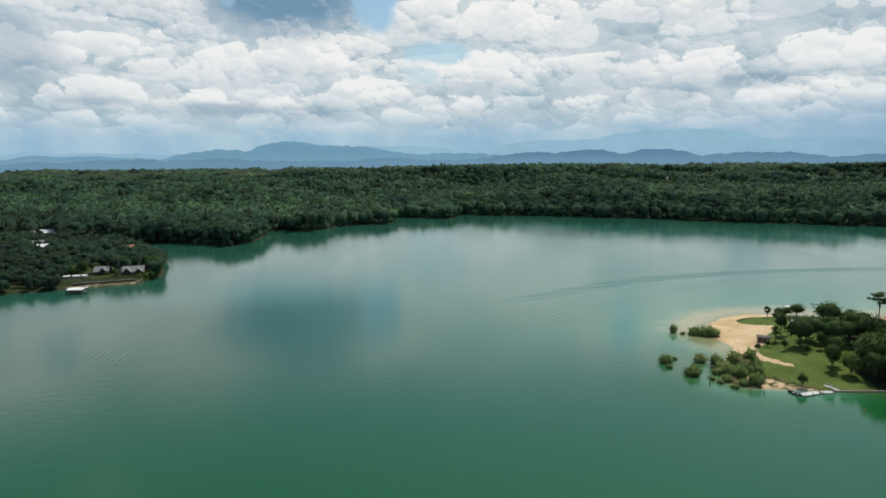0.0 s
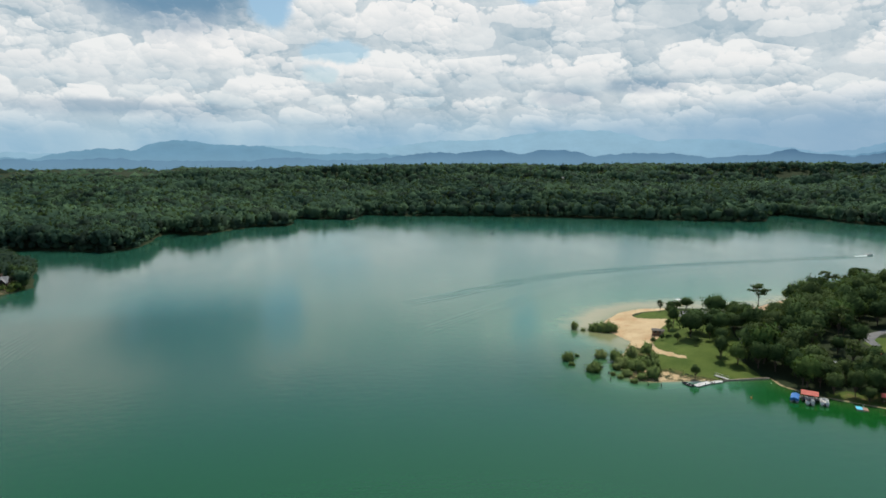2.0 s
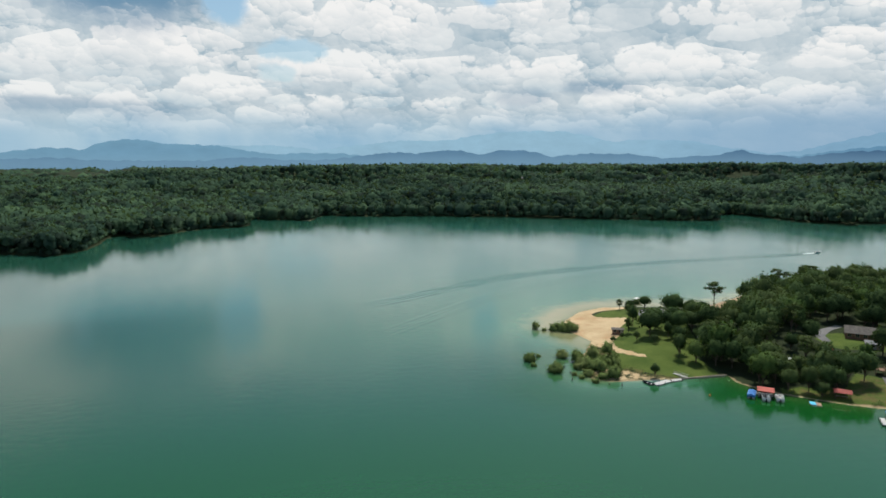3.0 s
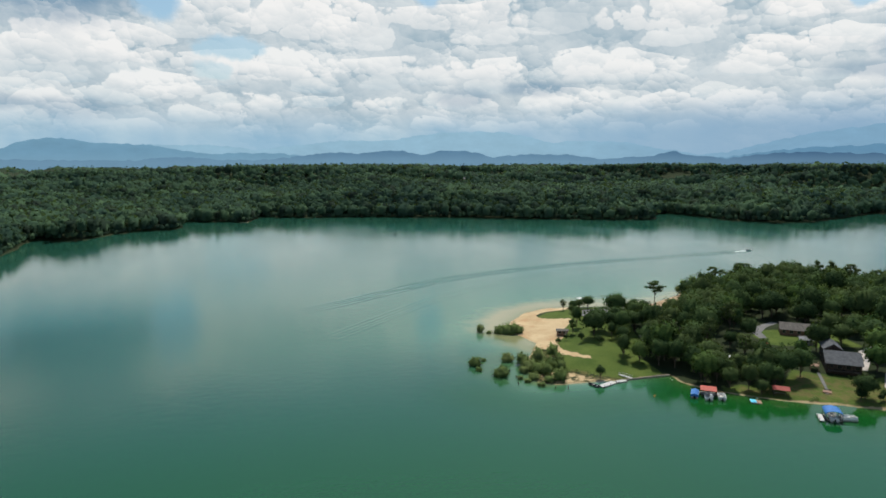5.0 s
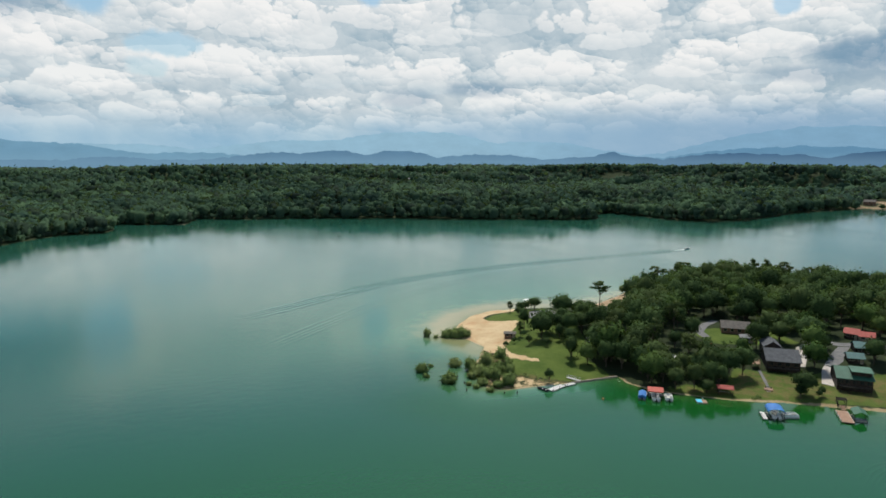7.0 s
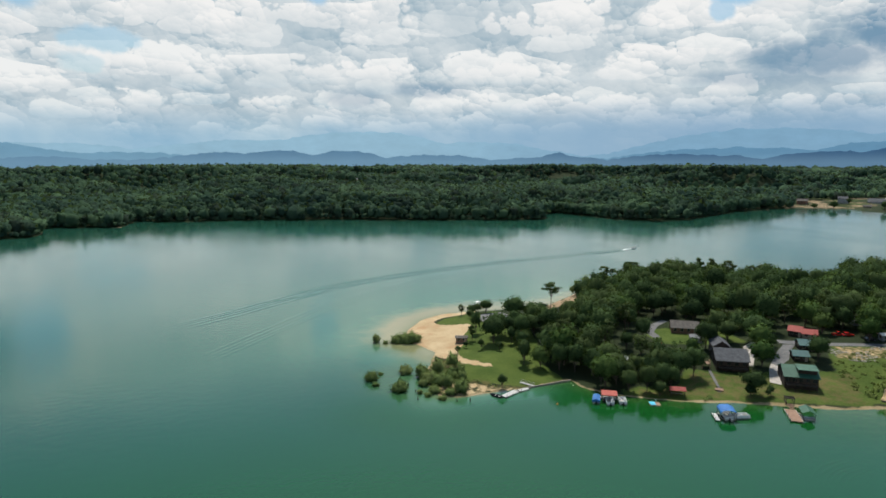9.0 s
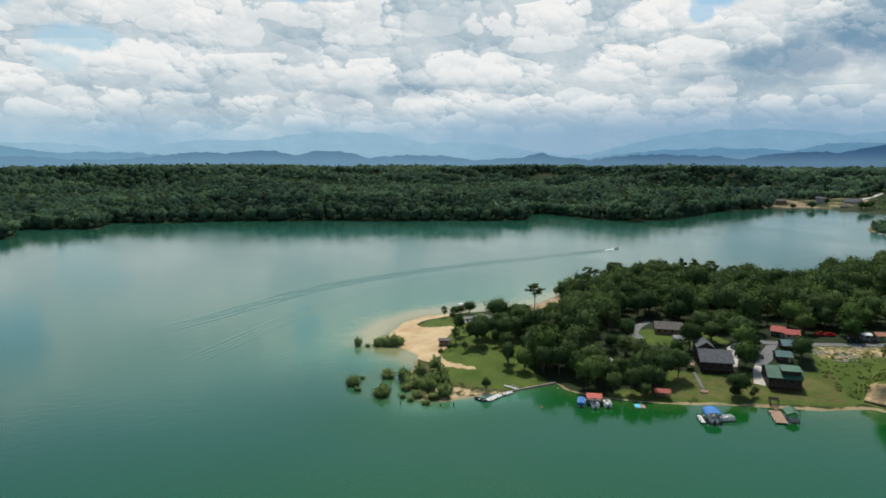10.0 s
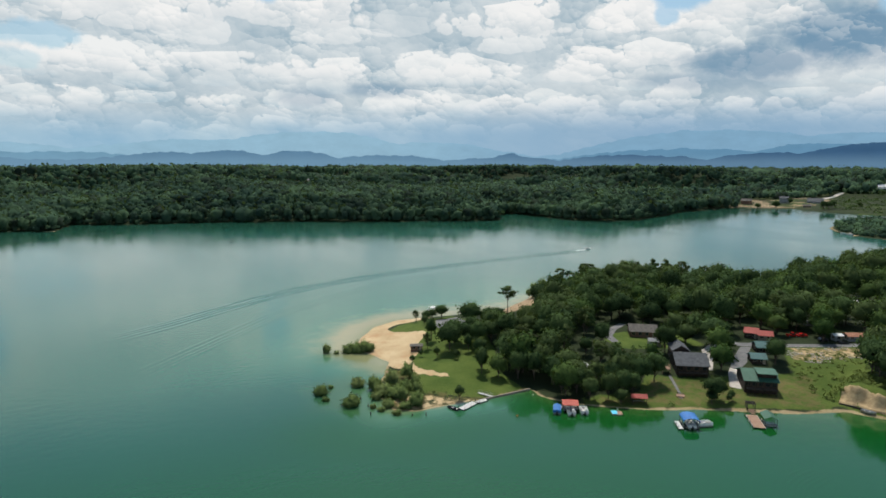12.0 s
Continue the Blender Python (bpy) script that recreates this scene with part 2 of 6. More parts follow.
def ground_cover():
    def build(n):
        p = where(n)
        ragged = n.math("MULTIPLY", n.math("SUBTRACT", n.noise(p, 0.35, 4.0, 0.65), 0.5), 0.9)

        def mask(name):
            a = n.add("ShaderNodeAttribute", attribute_name=name)
            return n.math("MULTIPLY", n.ramp(n.math("ADD", a.outputs["Fac"], ragged), 0.38, 0.62), n.ramp(a.outputs["Fac"], 0.0, 0.06))

        blotch, grain = n.noise(p, 0.09, 4.0, 0.6), n.noise(p, 1.7, 4.0, 0.7)
        f = n.ramp(n.math("ADD", n.math("MULTIPLY", blotch, 0.6), n.math("MULTIPLY", grain, 0.4)), 0.3, 0.7)
        grass = n.mix(f, (0.046, 0.080, 0.015), (0.098, 0.130, 0.028))
        dry = n.mix(f, (0.075, 0.075, 0.024), (0.15, 0.125, 0.05))
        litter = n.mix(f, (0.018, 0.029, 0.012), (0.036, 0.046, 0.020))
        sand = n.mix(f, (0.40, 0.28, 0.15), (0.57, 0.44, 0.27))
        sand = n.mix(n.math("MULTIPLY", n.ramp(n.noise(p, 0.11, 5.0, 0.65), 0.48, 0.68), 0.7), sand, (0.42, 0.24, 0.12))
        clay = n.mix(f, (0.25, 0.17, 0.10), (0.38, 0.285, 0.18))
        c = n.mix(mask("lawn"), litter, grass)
        c = n.mix(mask("dry"), c, dry)
        c = n.mix(mask("sand"), c, sand)
        strand = n.math("ADD", n.add("ShaderNodeAttribute", attribute_name="strand").outputs["Fac"], n.math("MULTIPLY", n.math("SUBTRACT", n.noise(p, 0.16, 5.0, 0.7), 0.5), 4.6))
        c = n.mix(n.math("MULTIPLY", n.ramp(strand, -4.5, -3.5), n.math("MULTIPLY", n.ramp(strand, 1.5, 0.7), n.math("SUBTRACT", 0.85, n.math("MULTIPLY", mask("sand"), 0.6)))), c, n.mix(f, (0.26, 0.19, 0.10), (0.45, 0.35, 0.21)))
        c = n.mix(mask("clay"), c, clay)
        return c, grain, 0.12
    return material("ground_cover", build, 0.95, spec=0.1)


def lake():
    mat = bpy.data.materials.new("lake_water")
    mat.use_nodes = True
    n = Nodes(mat.node_tree)
    p = where(n)
    shoal = n.add("ShaderNodeAttribute", attribute_name="shoal").outputs["Fac"]
    edge = n.add("ShaderNodeAttribute", attribute_name="edge").outputs["Fac"]
    drift = n.noise(p, 0.006, 4.0, 0.6)
    deep = n.mix(n.ramp(drift, 0.3, 0.7), (0.006, 0.064, 0.040), (0.009, 0.080, 0.050))
    offing, cove_water, lee_water = [n.add("ShaderNodeAttribute", attribute_name=a).outputs["Fac"] for a in ("offing", "cove", "lee")]
    # the water turns paler and more teal away from the near shore
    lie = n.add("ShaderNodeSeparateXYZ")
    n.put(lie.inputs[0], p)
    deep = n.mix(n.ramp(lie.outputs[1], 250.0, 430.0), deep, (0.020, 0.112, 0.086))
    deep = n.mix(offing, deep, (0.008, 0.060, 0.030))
    deep = n.mix(cove_water, deep, (0.005, 0.070, 0.012))
    deep = n.mix(lee_water, deep, (0.016, 0.078, 0.050))
    c = n.mix(n.math("MULTIPLY", n.ramp(shoal, 0.0, 0.7), 0.85), deep, (0.055, 0.19, 0.125))
    c = n.mix(n.ramp(n.math("ADD", shoal, n.math("MULTIPLY", n.math("SUBTRACT", n.noise(p, 0.12, 4.0, 0.6), 0.5), 0.35)), 0.5, 1.0), c, (0.30, 0.28, 0.155))
    c = n.mix(n.math("MULTIPLY", edge, 0.6), c, (0.075, 0.125, 0.035))
    shader = n.add("ShaderNodeBsdfPrincipled")
    n.put(shader.inputs["Base Color"], c)
    shader.inputs["IOR"].default_value = 1.45
    # cat's paws: rougher and calmer patches
    n.put(shader.inputs["Roughness"], n.math("ADD", 0.07, n.math("MULTIPLY", n.ramp(n.noise(n.vec("MULTIPLY", p, (1.0, 0.35, 1.0)), 0.012, 4.0, 0.6), 0.35, 0.7), 0.08)))
    chop = n.math("ADD", n.math("MULTIPLY", n.noise(p, 0.9, 3.0, 0.6), 0.10), n.math("MULTIPLY", n.noise(n.vec("MULTIPLY", p, (1.0, 1.6, 1.0)), 0.22, 3.0, 0.55), 0.25))
    bump = n.add("ShaderNodeBump")
    bump.inputs["Strength"].default_value, bump.inputs["Distance"].default_value = 0.65, 0.25
    n.put(bump.inputs["Height"], chop)
    n.put(shader.inputs["Normal"], bump.outputs[0])
    n.put(n.add("ShaderNodeOutputMaterial").inputs[0], shader.outputs[0])
    return mat


def far_range(name, air, share, dull):
    """Distant ridges as a glowing backdrop, the haze of many miles of air put into the colour."""
    mat = bpy.data.materials.new(name)
    mat.use_nodes = True
    n = Nodes(mat.node_tree)
    p = where(n)
    f = n.ramp(n.noise(p, 0.012, 5.0, 0.6), 0.3, 0.7)
    body = n.add("ShaderNodeBsdfDiffuse")
    n.put(body.inputs[0], n.mix(f, (0.03, 0.06, 0.05), (0.06, 0.10, 0.07)))
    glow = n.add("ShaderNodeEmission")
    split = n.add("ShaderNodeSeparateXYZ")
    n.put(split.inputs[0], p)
    # a cloud bank's shade on the eastern ridges, put into the glow colour
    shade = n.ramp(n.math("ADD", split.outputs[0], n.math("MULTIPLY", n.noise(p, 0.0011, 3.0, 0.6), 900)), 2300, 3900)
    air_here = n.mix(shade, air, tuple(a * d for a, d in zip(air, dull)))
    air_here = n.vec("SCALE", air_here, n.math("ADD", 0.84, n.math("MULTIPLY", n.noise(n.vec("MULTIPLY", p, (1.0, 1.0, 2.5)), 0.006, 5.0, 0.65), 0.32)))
    # thicker haze towards the foot of the slopes, mixed into the glow colour
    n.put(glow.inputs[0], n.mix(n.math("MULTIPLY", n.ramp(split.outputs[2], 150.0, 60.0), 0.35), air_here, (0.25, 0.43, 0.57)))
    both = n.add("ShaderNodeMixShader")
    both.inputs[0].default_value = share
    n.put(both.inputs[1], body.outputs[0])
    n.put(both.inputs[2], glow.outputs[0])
    n.put(n.add("ShaderNodeOutputMaterial").inputs[0], both.outputs[0])
    return mat


LEAF_OAK = foliage("oak_leaves", (0.011, 0.028, 0.013), (0.060, 0.102, 0.036), (0.088, 0.118, 0.042))
LEAF_SCRUB = foliage("scrub_leaves", (0.080, 0.122, 0.030), (0.140, 0.185, 0.048), (0.15, 0.17, 0.055), 0.3)
LEAF_BRIGHT = foliage("bright_leaves", (0.026, 0.062, 0.017), (0.085, 0.142, 0.040), (0.10, 0.145, 0.045))
LEAF_PINE = foliage("pine_needles", (0.028, 0.050, 0.020), (0.082, 0.118, 0.042), (0.09, 0.11, 0.045))
LEAF_WILLOW = foliage("willow_leaves", (0.070, 0.118, 0.036), (0.185, 0.248, 0.082), (0.19, 0.22, 0.085))
WOODS = woods()
GROUND = ground_cover()
LAKE = lake()
BARK = worn("bark", (0.045, 0.034, 0.025), (0.12, 0.095, 0.07), 2.0, 0.95, 0.03)
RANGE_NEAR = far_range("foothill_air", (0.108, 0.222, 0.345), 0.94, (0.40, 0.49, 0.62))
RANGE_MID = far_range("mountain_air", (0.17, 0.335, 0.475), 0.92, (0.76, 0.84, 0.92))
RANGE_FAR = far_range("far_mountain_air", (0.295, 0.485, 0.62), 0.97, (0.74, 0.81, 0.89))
ROOF_DARK = worn("charcoal_shingles", (0.048, 0.051, 0.058), (0.105, 0.110, 0.118), 0.9, 0.9, 0.02)
ROOF_BROWN = worn("brown_grey_shingles", (0.06, 0.052, 0.046), (0.13, 0.115, 0.10), 0.9, 0.9, 0.02)
ROOF_PALE = worn("weathered_grey_shingles", (0.12, 0.124, 0.13), (0.235, 0.235, 0.235), 0.9, 0.85, 0.02)
METAL_GREEN = worn("green_roof_metal", (0.016, 0.078, 0.046), (0.034, 0.125, 0.078), 0.5, 0.65, 0.004)
METAL_TEAL = worn("teal_roof_metal", (0.022, 0.088, 0.086), (0.046, 0.142, 0.138), 0.5, 0.65, 0.004)
METAL_RED = worn("red_roof_metal", (0.25, 0.024, 0.015), (0.38, 0.052, 0.034), 0.5, 0.7, 0.004)
METAL_RUST = worn("rusty_roof_metal", (0.26, 0.10, 0.05), (0.42, 0.19, 0.11), 0.7, 0.7, 0.006)
METAL_WHITE = worn("white_roof_metal", (0.58, 0.57, 0.54), (0.80, 0.79, 0.76), 0.4, 0.5, 0.004)
METAL_GREY = worn("galvanised_metal", (0.28, 0.29, 0.30), (0.45, 0.46, 0.47), 2.0, 0.4, 0.002, 0.7)
# log colour darkened, so that it carries the shade of the house fronts
LOG_WALL = worn("dark_shaded_logs", (0.018, 0.012, 0.009), (0.048, 0.030, 0.020), 1.2, 0.85, 0.03)
SIDING_TAN = worn("tan_siding", (0.26, 0.21, 0.15), (0.38, 0.32, 0.24), 0.8, 0.85, 0.01)
SIDING_GREY = worn("grey_siding", (0.20, 0.21, 0.22), (0.33, 0.34, 0.35), 0.8, 0.85, 0.01)
BRICK_WALL = worn("brown_brick", (0.14, 0.075, 0.05), (0.24, 0.13, 0.085), 3.0, 0.9, 0.01)
PLANKS_GREY = worn("weathered_planks", (0.20, 0.17, 0.14), (0.34, 0.30, 0.26), 1.5, 0.9, 0.01)
PLANKS_BROWN = worn("brown_planks", (0.20, 0.11, 0.07), (0.36, 0.23, 0.16), 1.5, 0.9, 0.01)
TIMBER_DARK = worn("dark_timber", (0.025, 0.02, 0.016), (0.06, 0.05, 0.04), 2.0, 0.95, 0.02)
FLOAT_WHITE = worn("pale_dock_float", (0.36, 0.36, 0.35), (0.54, 0.53, 0.51), 1.2, 0.7, 0.008)
CONCRETE = worn("concrete", (0.38, 0.34, 0.305), (0.56, 0.51, 0.46), 0.7, 0.92, 0.01)
ASPHALT = worn("asphalt", (0.10, 0.10, 0.105), (0.19, 0.185, 0.18), 0.25, 0.95, 0.01)
GRAVEL = worn("gravel", (0.10, 0.10, 0.102), (0.19, 0.188, 0.185), 0.6, 0.95, 0.03)
CANVAS_BLUE = worn("blue_canvas", (0.012, 0.105, 0.34), (0.028, 0.175, 0.48), 0.8, 0.7, 0.01)
CANVAS_RED = worn("red_canvas", (0.36, 0.042, 0.024), (0.48, 0.08, 0.048), 0.8, 0.7, 0.01)
BOAT_WHITE = worn("white_hull", (0.62, 0.63, 0.64), (0.80, 0.80, 0.79), 0.8, 0.3, 0.002)
RUBBER = worn("black_rubber", (0.012, 0.012, 0.013), (0.03, 0.03, 0.032), 3.0, 0.8, 0.004)
VINYL = worn("pale_seat_vinyl", (0.42, 0.40, 0.36), (0.58, 0.56, 0.52), 2.0, 0.5, 0.004)
PAINT_RED = worn("red_car_paint", (0.42, 0.015, 0.012), (0.50, 0.025, 0.02), 1.0, 0.25, 0.001)
PAINT_DARK = worn("dark_car_paint", (0.015, 0.018, 0.022), (0.03, 0.034, 0.04), 1.0, 0.25, 0.001)
MAT_AQUA = worn("aqua_mat", (0.04, 0.42, 0.62), (0.10, 0.55, 0.74), 1.0, 0.7, 0.006)
ORANGE_PLASTIC = worn("orange_plastic", (0.60, 0.16, 0.03), (0.72, 0.24, 0.06), 2.0, 0.5, 0.002)
ROCK = worn("pale_rock", (0.22, 0.20, 0.17), (0.42, 0.39, 0.34), 1.5, 0.95, 0.06)
GLASS_DARK = worn("window_glass", (0.012, 0.016, 0.02), (0.02, 0.026, 0.03), 0.6, 0.06, 0.0, spec=0.6)
FOAM = worn("white_foam", (0.60, 0.66, 0.66), (0.86, 0.88, 0.88), 0.9, 0.8, 0.05)

# ---- the lie of the land: shorelines as plans, heights from the distance to them ----
PENINSULA = [(900, 60), (760, 190), (640, 250), (520, 268), (430, 272), (395, 262), (372, 268), (366, 300), (348, 330), (318, 342), (290, 336), (272, 335), (254, 330), (236, 318),
             (216, 309.5), (200, 309), (184, 312), (170, 316), (155, 317), (140, 311), (128, 298), (119, 286), (121, 274), (122, 260), (115, 248), (107, 238), (103, 226), (102, 215),
             (108, 211), (120, 209.5), (131, 208), (142, 208), (152, 207.5), (150.5, 201), (153, 193.5), (159, 186), (166, 178), (175, 172), (185, 166.5),
             (196, 159), (208, 149), (218, 143.5), (226, 139.5), (229, 132), (236, 120), (252, 92), (300, 40), (420, -60), (640, -160), (900, -160)]
MAINLAND = [(-4900, -300), (-1500, -120), (-700, 150), (-420, 290), (-300, 345), (-262, 384), (-232, 399), (-203, 413), (-196, 440), (-232, 517), (-284, 585), (-340, 614),
            (-300, 625), (-250, 616), (-205, 598), (-190, 630), (-192, 675), (-197, 722), (-184, 742), (-174, 716), (-150, 724), (-140, 755), (-114, 790), (-69, 798),
            (-66, 830), (-75, 900), (-22, 882), (8, 856), (26, 940), (95, 905), (172, 888), (243, 856), (306, 822), (360, 792), (412, 768), (478, 737),
            (519, 726), (536, 742), (570, 790), (599, 812), (606, 735), (604, 682), (625, 647), (685, 632), (755, 656), (862, 697), (1017, 708), (1075, 650),
            (1050, 565), (1058, 500), (1110, 450), (1500, 400), (4900, 300), (4900, 4900), (-4900, 4900)]
ISLET = [(803, 443), (768, 417), (743, 383), (740, 352), (770, 325), (840, 318), (905, 345), (925, 405), (890, 450), (840, 458)]
SOUTH = [(-4900, -4900), (4900, -4900), (4900, -700), (1500, -620), (700, -700), (0, -560), (-800, -650), (-1600, -520), (-4900, -700)]
SANDS = [(172, 314), (155, 318), (138, 312), (126, 299), (117, 286), (120, 274), (120, 258), (123, 246), (129, 232), (134, 229), (128, 246), (131, 256), (137, 262), (140, 268), (143, 273), (152.5, 281), (153.5, 286), (147, 291),
         (142.5, 297), (143, 303), (150, 307.5), (160, 308), (172, 309.5)]
SPIT = [(112, 211), (103, 213), (104, 224), (110, 226), (119, 220), (127, 212), (134, 207)]
FAR_SANDS = [(198, 302), (200, 310), (216, 310.5), (236, 319), (254, 331), (262, 326), (250, 316), (234, 306), (218, 300), (206, 297)]
LOT = [(262, 181), (287, 165), (290, 160), (262, 148), (244, 141), (225, 143), (219, 147), (246, 172)]
RUBBLE = [(262, 181), (288, 164), (276, 156), (262, 161), (246, 170)]
GRASSES = [(131, 256), (137, 262), (144, 279), (142, 291), (142, 299), (150, 305), (163, 308), (182, 308), (184, 296), (172, 266), (163, 244), (152, 226), (150, 209.5), (133, 209), (121, 219), (112, 226), (116, 240)]
SLOPES = [(157, 190), (168, 190), (180, 184), (192, 192), (199, 186), (212, 176), (222, 176), (230, 168), (246, 160), (222, 142), (196, 160), (176, 173), (165, 180)]
SHALLOWS = [(84, 248), (84, 228), (92, 214), (104, 207), (118, 207), (122, 246), (118, 284), (106, 287), (103, 276), (108, 262), (98, 250)]
TERRACE = [(-262, 406), (-246, 404), (-232, 406), (-205, 419), (-203, 436), (-226, 462), (-262, 440)]
FLATS = [(985, 698), (1017, 705), (1077, 651), (1090, 600), (1180, 640), (1320, 700), (1345, 742), (1270, 775), (1130, 778), (1040, 752)]
NORTH_CLEAR = [(204, 213), (206, 226), (216, 231), (227, 228), (240, 214), (236, 199), (214, 206)]


def inside(x, y, plan):
    """Metres inside a plan's outline (minus: outside it)."""
    x, y = np.asarray(x, float), np.asarray(y, float)
    near, within = np.full(x.shape, 1e9), np.zeros(x.shape, bool)
    for (ax, ay), (bx, by) in zip(plan, plan[1:] + plan[:1]):
        dx, dy = bx - ax, by - ay
        t = np.clip(((x - ax) * dx + (y - ay) * dy) / (dx * dx + dy * dy), 0, 1)
        near = np.minimum(near, (x - ax - t * dx) ** 2 + (y - ay - t * dy) ** 2)
        if dy:
            within ^= ((ay > y) != (by > y)) & (x < ax + (y - ay) * dx / dy)
    return np.sqrt(near) * np.where(within, 1, -1)


def lattice(ix, iy, seed):
    h = (ix * 374761393 + iy * 668265263 + seed * 974711) & 0xFFFFFFFF
    h = ((h ^ (h >> 13)) * 1274126177) & 0xFFFFFFFF
    return ((h ^ (h >> 16)) & 0xFFFF) / 65535.0


def swell(x, y, size, seed=1, octaves=4):
    """Smooth random heights, 0 to 1, of that size in metres."""
    x, y = np.asarray(x, float) / size, np.asarray(y, float) / size
    out, weight, total = 0.0, 1.0, 0.0
    for k in range(octaves):
        ix, iy = np.floor(x).astype(np.int64), np.floor(y).astype(np.int64)
        fx, fy = x - ix, y - iy
        fx, fy = fx * fx * (3 - 2 * fx), fy * fy * (3 - 2 * fy)
        a = lattice(ix, iy, seed + k) * (1 - fx) + lattice(ix + 1, iy, seed + k) * fx
        b = lattice(ix, iy + 1, seed + k) * (1 - fx) + lattice(ix + 1, iy + 1, seed + k) * fx
        out, total = out + weight * (a * (1 - fy) + b * fy), total + weight
        x, y, weight = x * 2.03, y * 2.03, weight * 0.5
    return out / total


def step(v, a, b):
    t = np.clip((np.asarray(v, float) - a) / (b - a), 0, 1)
    return t * t * (3 - 2 * t)


def wobble(x, y, size, amount, octaves=3):
    return x + amount * (swell(x, y, size, 31, octaves) - 0.5) * 2, y + amount * (swell(x, y, size, 47, octaves) - 0.5) * 2


def land_parts(x, y):
    """Metres inland on the peninsula, and on the mainland with the islet and the south shore."""
    px, py = wobble(x, y, 11.0, 0.9, 2)
    mx, my = wobble(x, y, 40.0, 5.0)
    return inside(px, py, PENINSULA), np.maximum(np.maximum(inside(mx, my, MAINLAND), inside(x, y, ISLET)), inside(x, y, SOUTH))


def bank_frame(x, y):
    """Metres behind the foot of the cut bank, and along it."""
    return (x - 231) * 0.98 + (y - 138) * 0.2 + 0.5 * np.sin(y * 0.9), (y - 138) * 0.98 - (x - 231) * 0.2


def height(x, y):
    x, y = np.asarray(x, float), np.asarray(y, float)
    pen, main = land_parts(x, y)
    beach = step(x + 0.25 * (y - 230), 185, 150)
    low = 0.35 * (1 - np.exp(-np.maximum(pen, 0) / 3)) + 1.9 * step(pen, 2, 34)
    high = 0.9 * (1 - np.exp(-np.maximum(pen, 0) / 1.5)) + 4.2 * step(pen, 4, 48) + 1.2 * step(pen, 40, 110)
    f, v = bank_frame(x, y)
    hp = low * beach + high * (1 - beach) + (5.2 + 0.8 * (swell(x, y, 4, 91, 2) - 0.5)) * step(f, -0.4, 4.2) * step(f, 34, 14) * step(v, 11, 4) * step(v, -60, -30) + 0.35 * (swell(x, y, 14, 5) - 0.5) * step(pen, 1, 10)
    far = np.hypot(x, y)
    right = step(x + 0.12 * y, -120, 330)
    bluff = (5 + 10 * right) * step(main, 0, 85)
    tame = 1 - 0.93 * step(x, 930, 1010) * step(y, 900, 800) * step(x, 1500, 1350)
    folds = np.abs(2 * swell(x + 0.3 * y, y, 260, 19, 1) - 1) + 0.35 * np.abs(2 * swell(x, y, 110, 29, 1) - 1)
    roll = 0.35 * swell(x, y, 520, 9, 2) + 0.62 * folds
    hills = (4 + 11 * right + (24 + 26 * right) * (roll - 0.47) * 2) * step(main, 20, 380)
    hills = hills * (1 + 0.12 * step(far, 1000, 1800)) + (16 + 10 * right) * (swell(x, y, 900, 15, 2) - 0.5) * step(far, 1300, 3000)
    # the land climbs towards the north-west, with three knolls on the skyline
    hills = hills + 15 * step(far, 1700, 2900) * (1 - right)
    for kx, ky in ((-1482, 2609), (-1296, 2705), (-987, 2833)):
        hills = hills + 17 * np.exp(-((x - kx) ** 2 + (y - ky) ** 2) / 9000.0)
    hm = 1.4 * (1 - np.exp(-np.maximum(main, 0) / 2)) + np.clip(bluff + hills, 1.5, 56 - (24 - 22 * swell(x, y, 330, 83, 2)) * step(far, 1000, 2200)) * step(main, 0, 40) * tame + 3 * (1 - tame) * step(main, 5, 120)
    hm = hm + 2.6 * step(inside(x, y, TERRACE), -2.5, 2.0) - 2.0 * step(inside(x, y, TERRACE), 0, 12) * step(hm, 1, 4)
    islet = inside(x, y, ISLET)
    hm = np.where(islet > -20, 1.2 * (1 - np.exp(-np.maximum(islet, 0) / 2)) + 3 * step(islet, 3, 40), hm)
    deep = np.maximum(pen, main)
    return np.where(pen > 0, hp, np.where(main > 0, hm, np.maximum(deep * 0.2, -6.0)))


def spans(*pieces):
    """Coordinates from pieces of (start, end, step)."""
    out = [np.arange(a, b, s) for a, b, s in pieces]
    return np.concatenate(out + [[pieces[-1][1]]])


def sheet(name, xs, ys, rise, mat, **fields):
    """One mesh over a lattice of x and y, with its heights and named fields."""
    gx, gy = np.meshgrid(xs, ys)
    gx, gy = gx.ravel(), gy.ravel()
    w, h = len(xs), len(ys)
    a = (np.arange(h - 1)[:, None] * w + np.arange(w - 1)).ravel()
    quads = np.stack([a, a + 1, a + w + 1, a + w], 1)
    mesh = bpy.data.meshes.new(name)
    fill(mesh, np.stack([gx, gy, rise(gx, gy)], 1), quads)
    for key, f in fields.items():
        mesh.attributes.new(key, "FLOAT", "POINT").data.foreach_set("value", np.asarray(f(gx, gy), np.float32))
    mesh.materials.append(mat)
    return new(name, mesh)


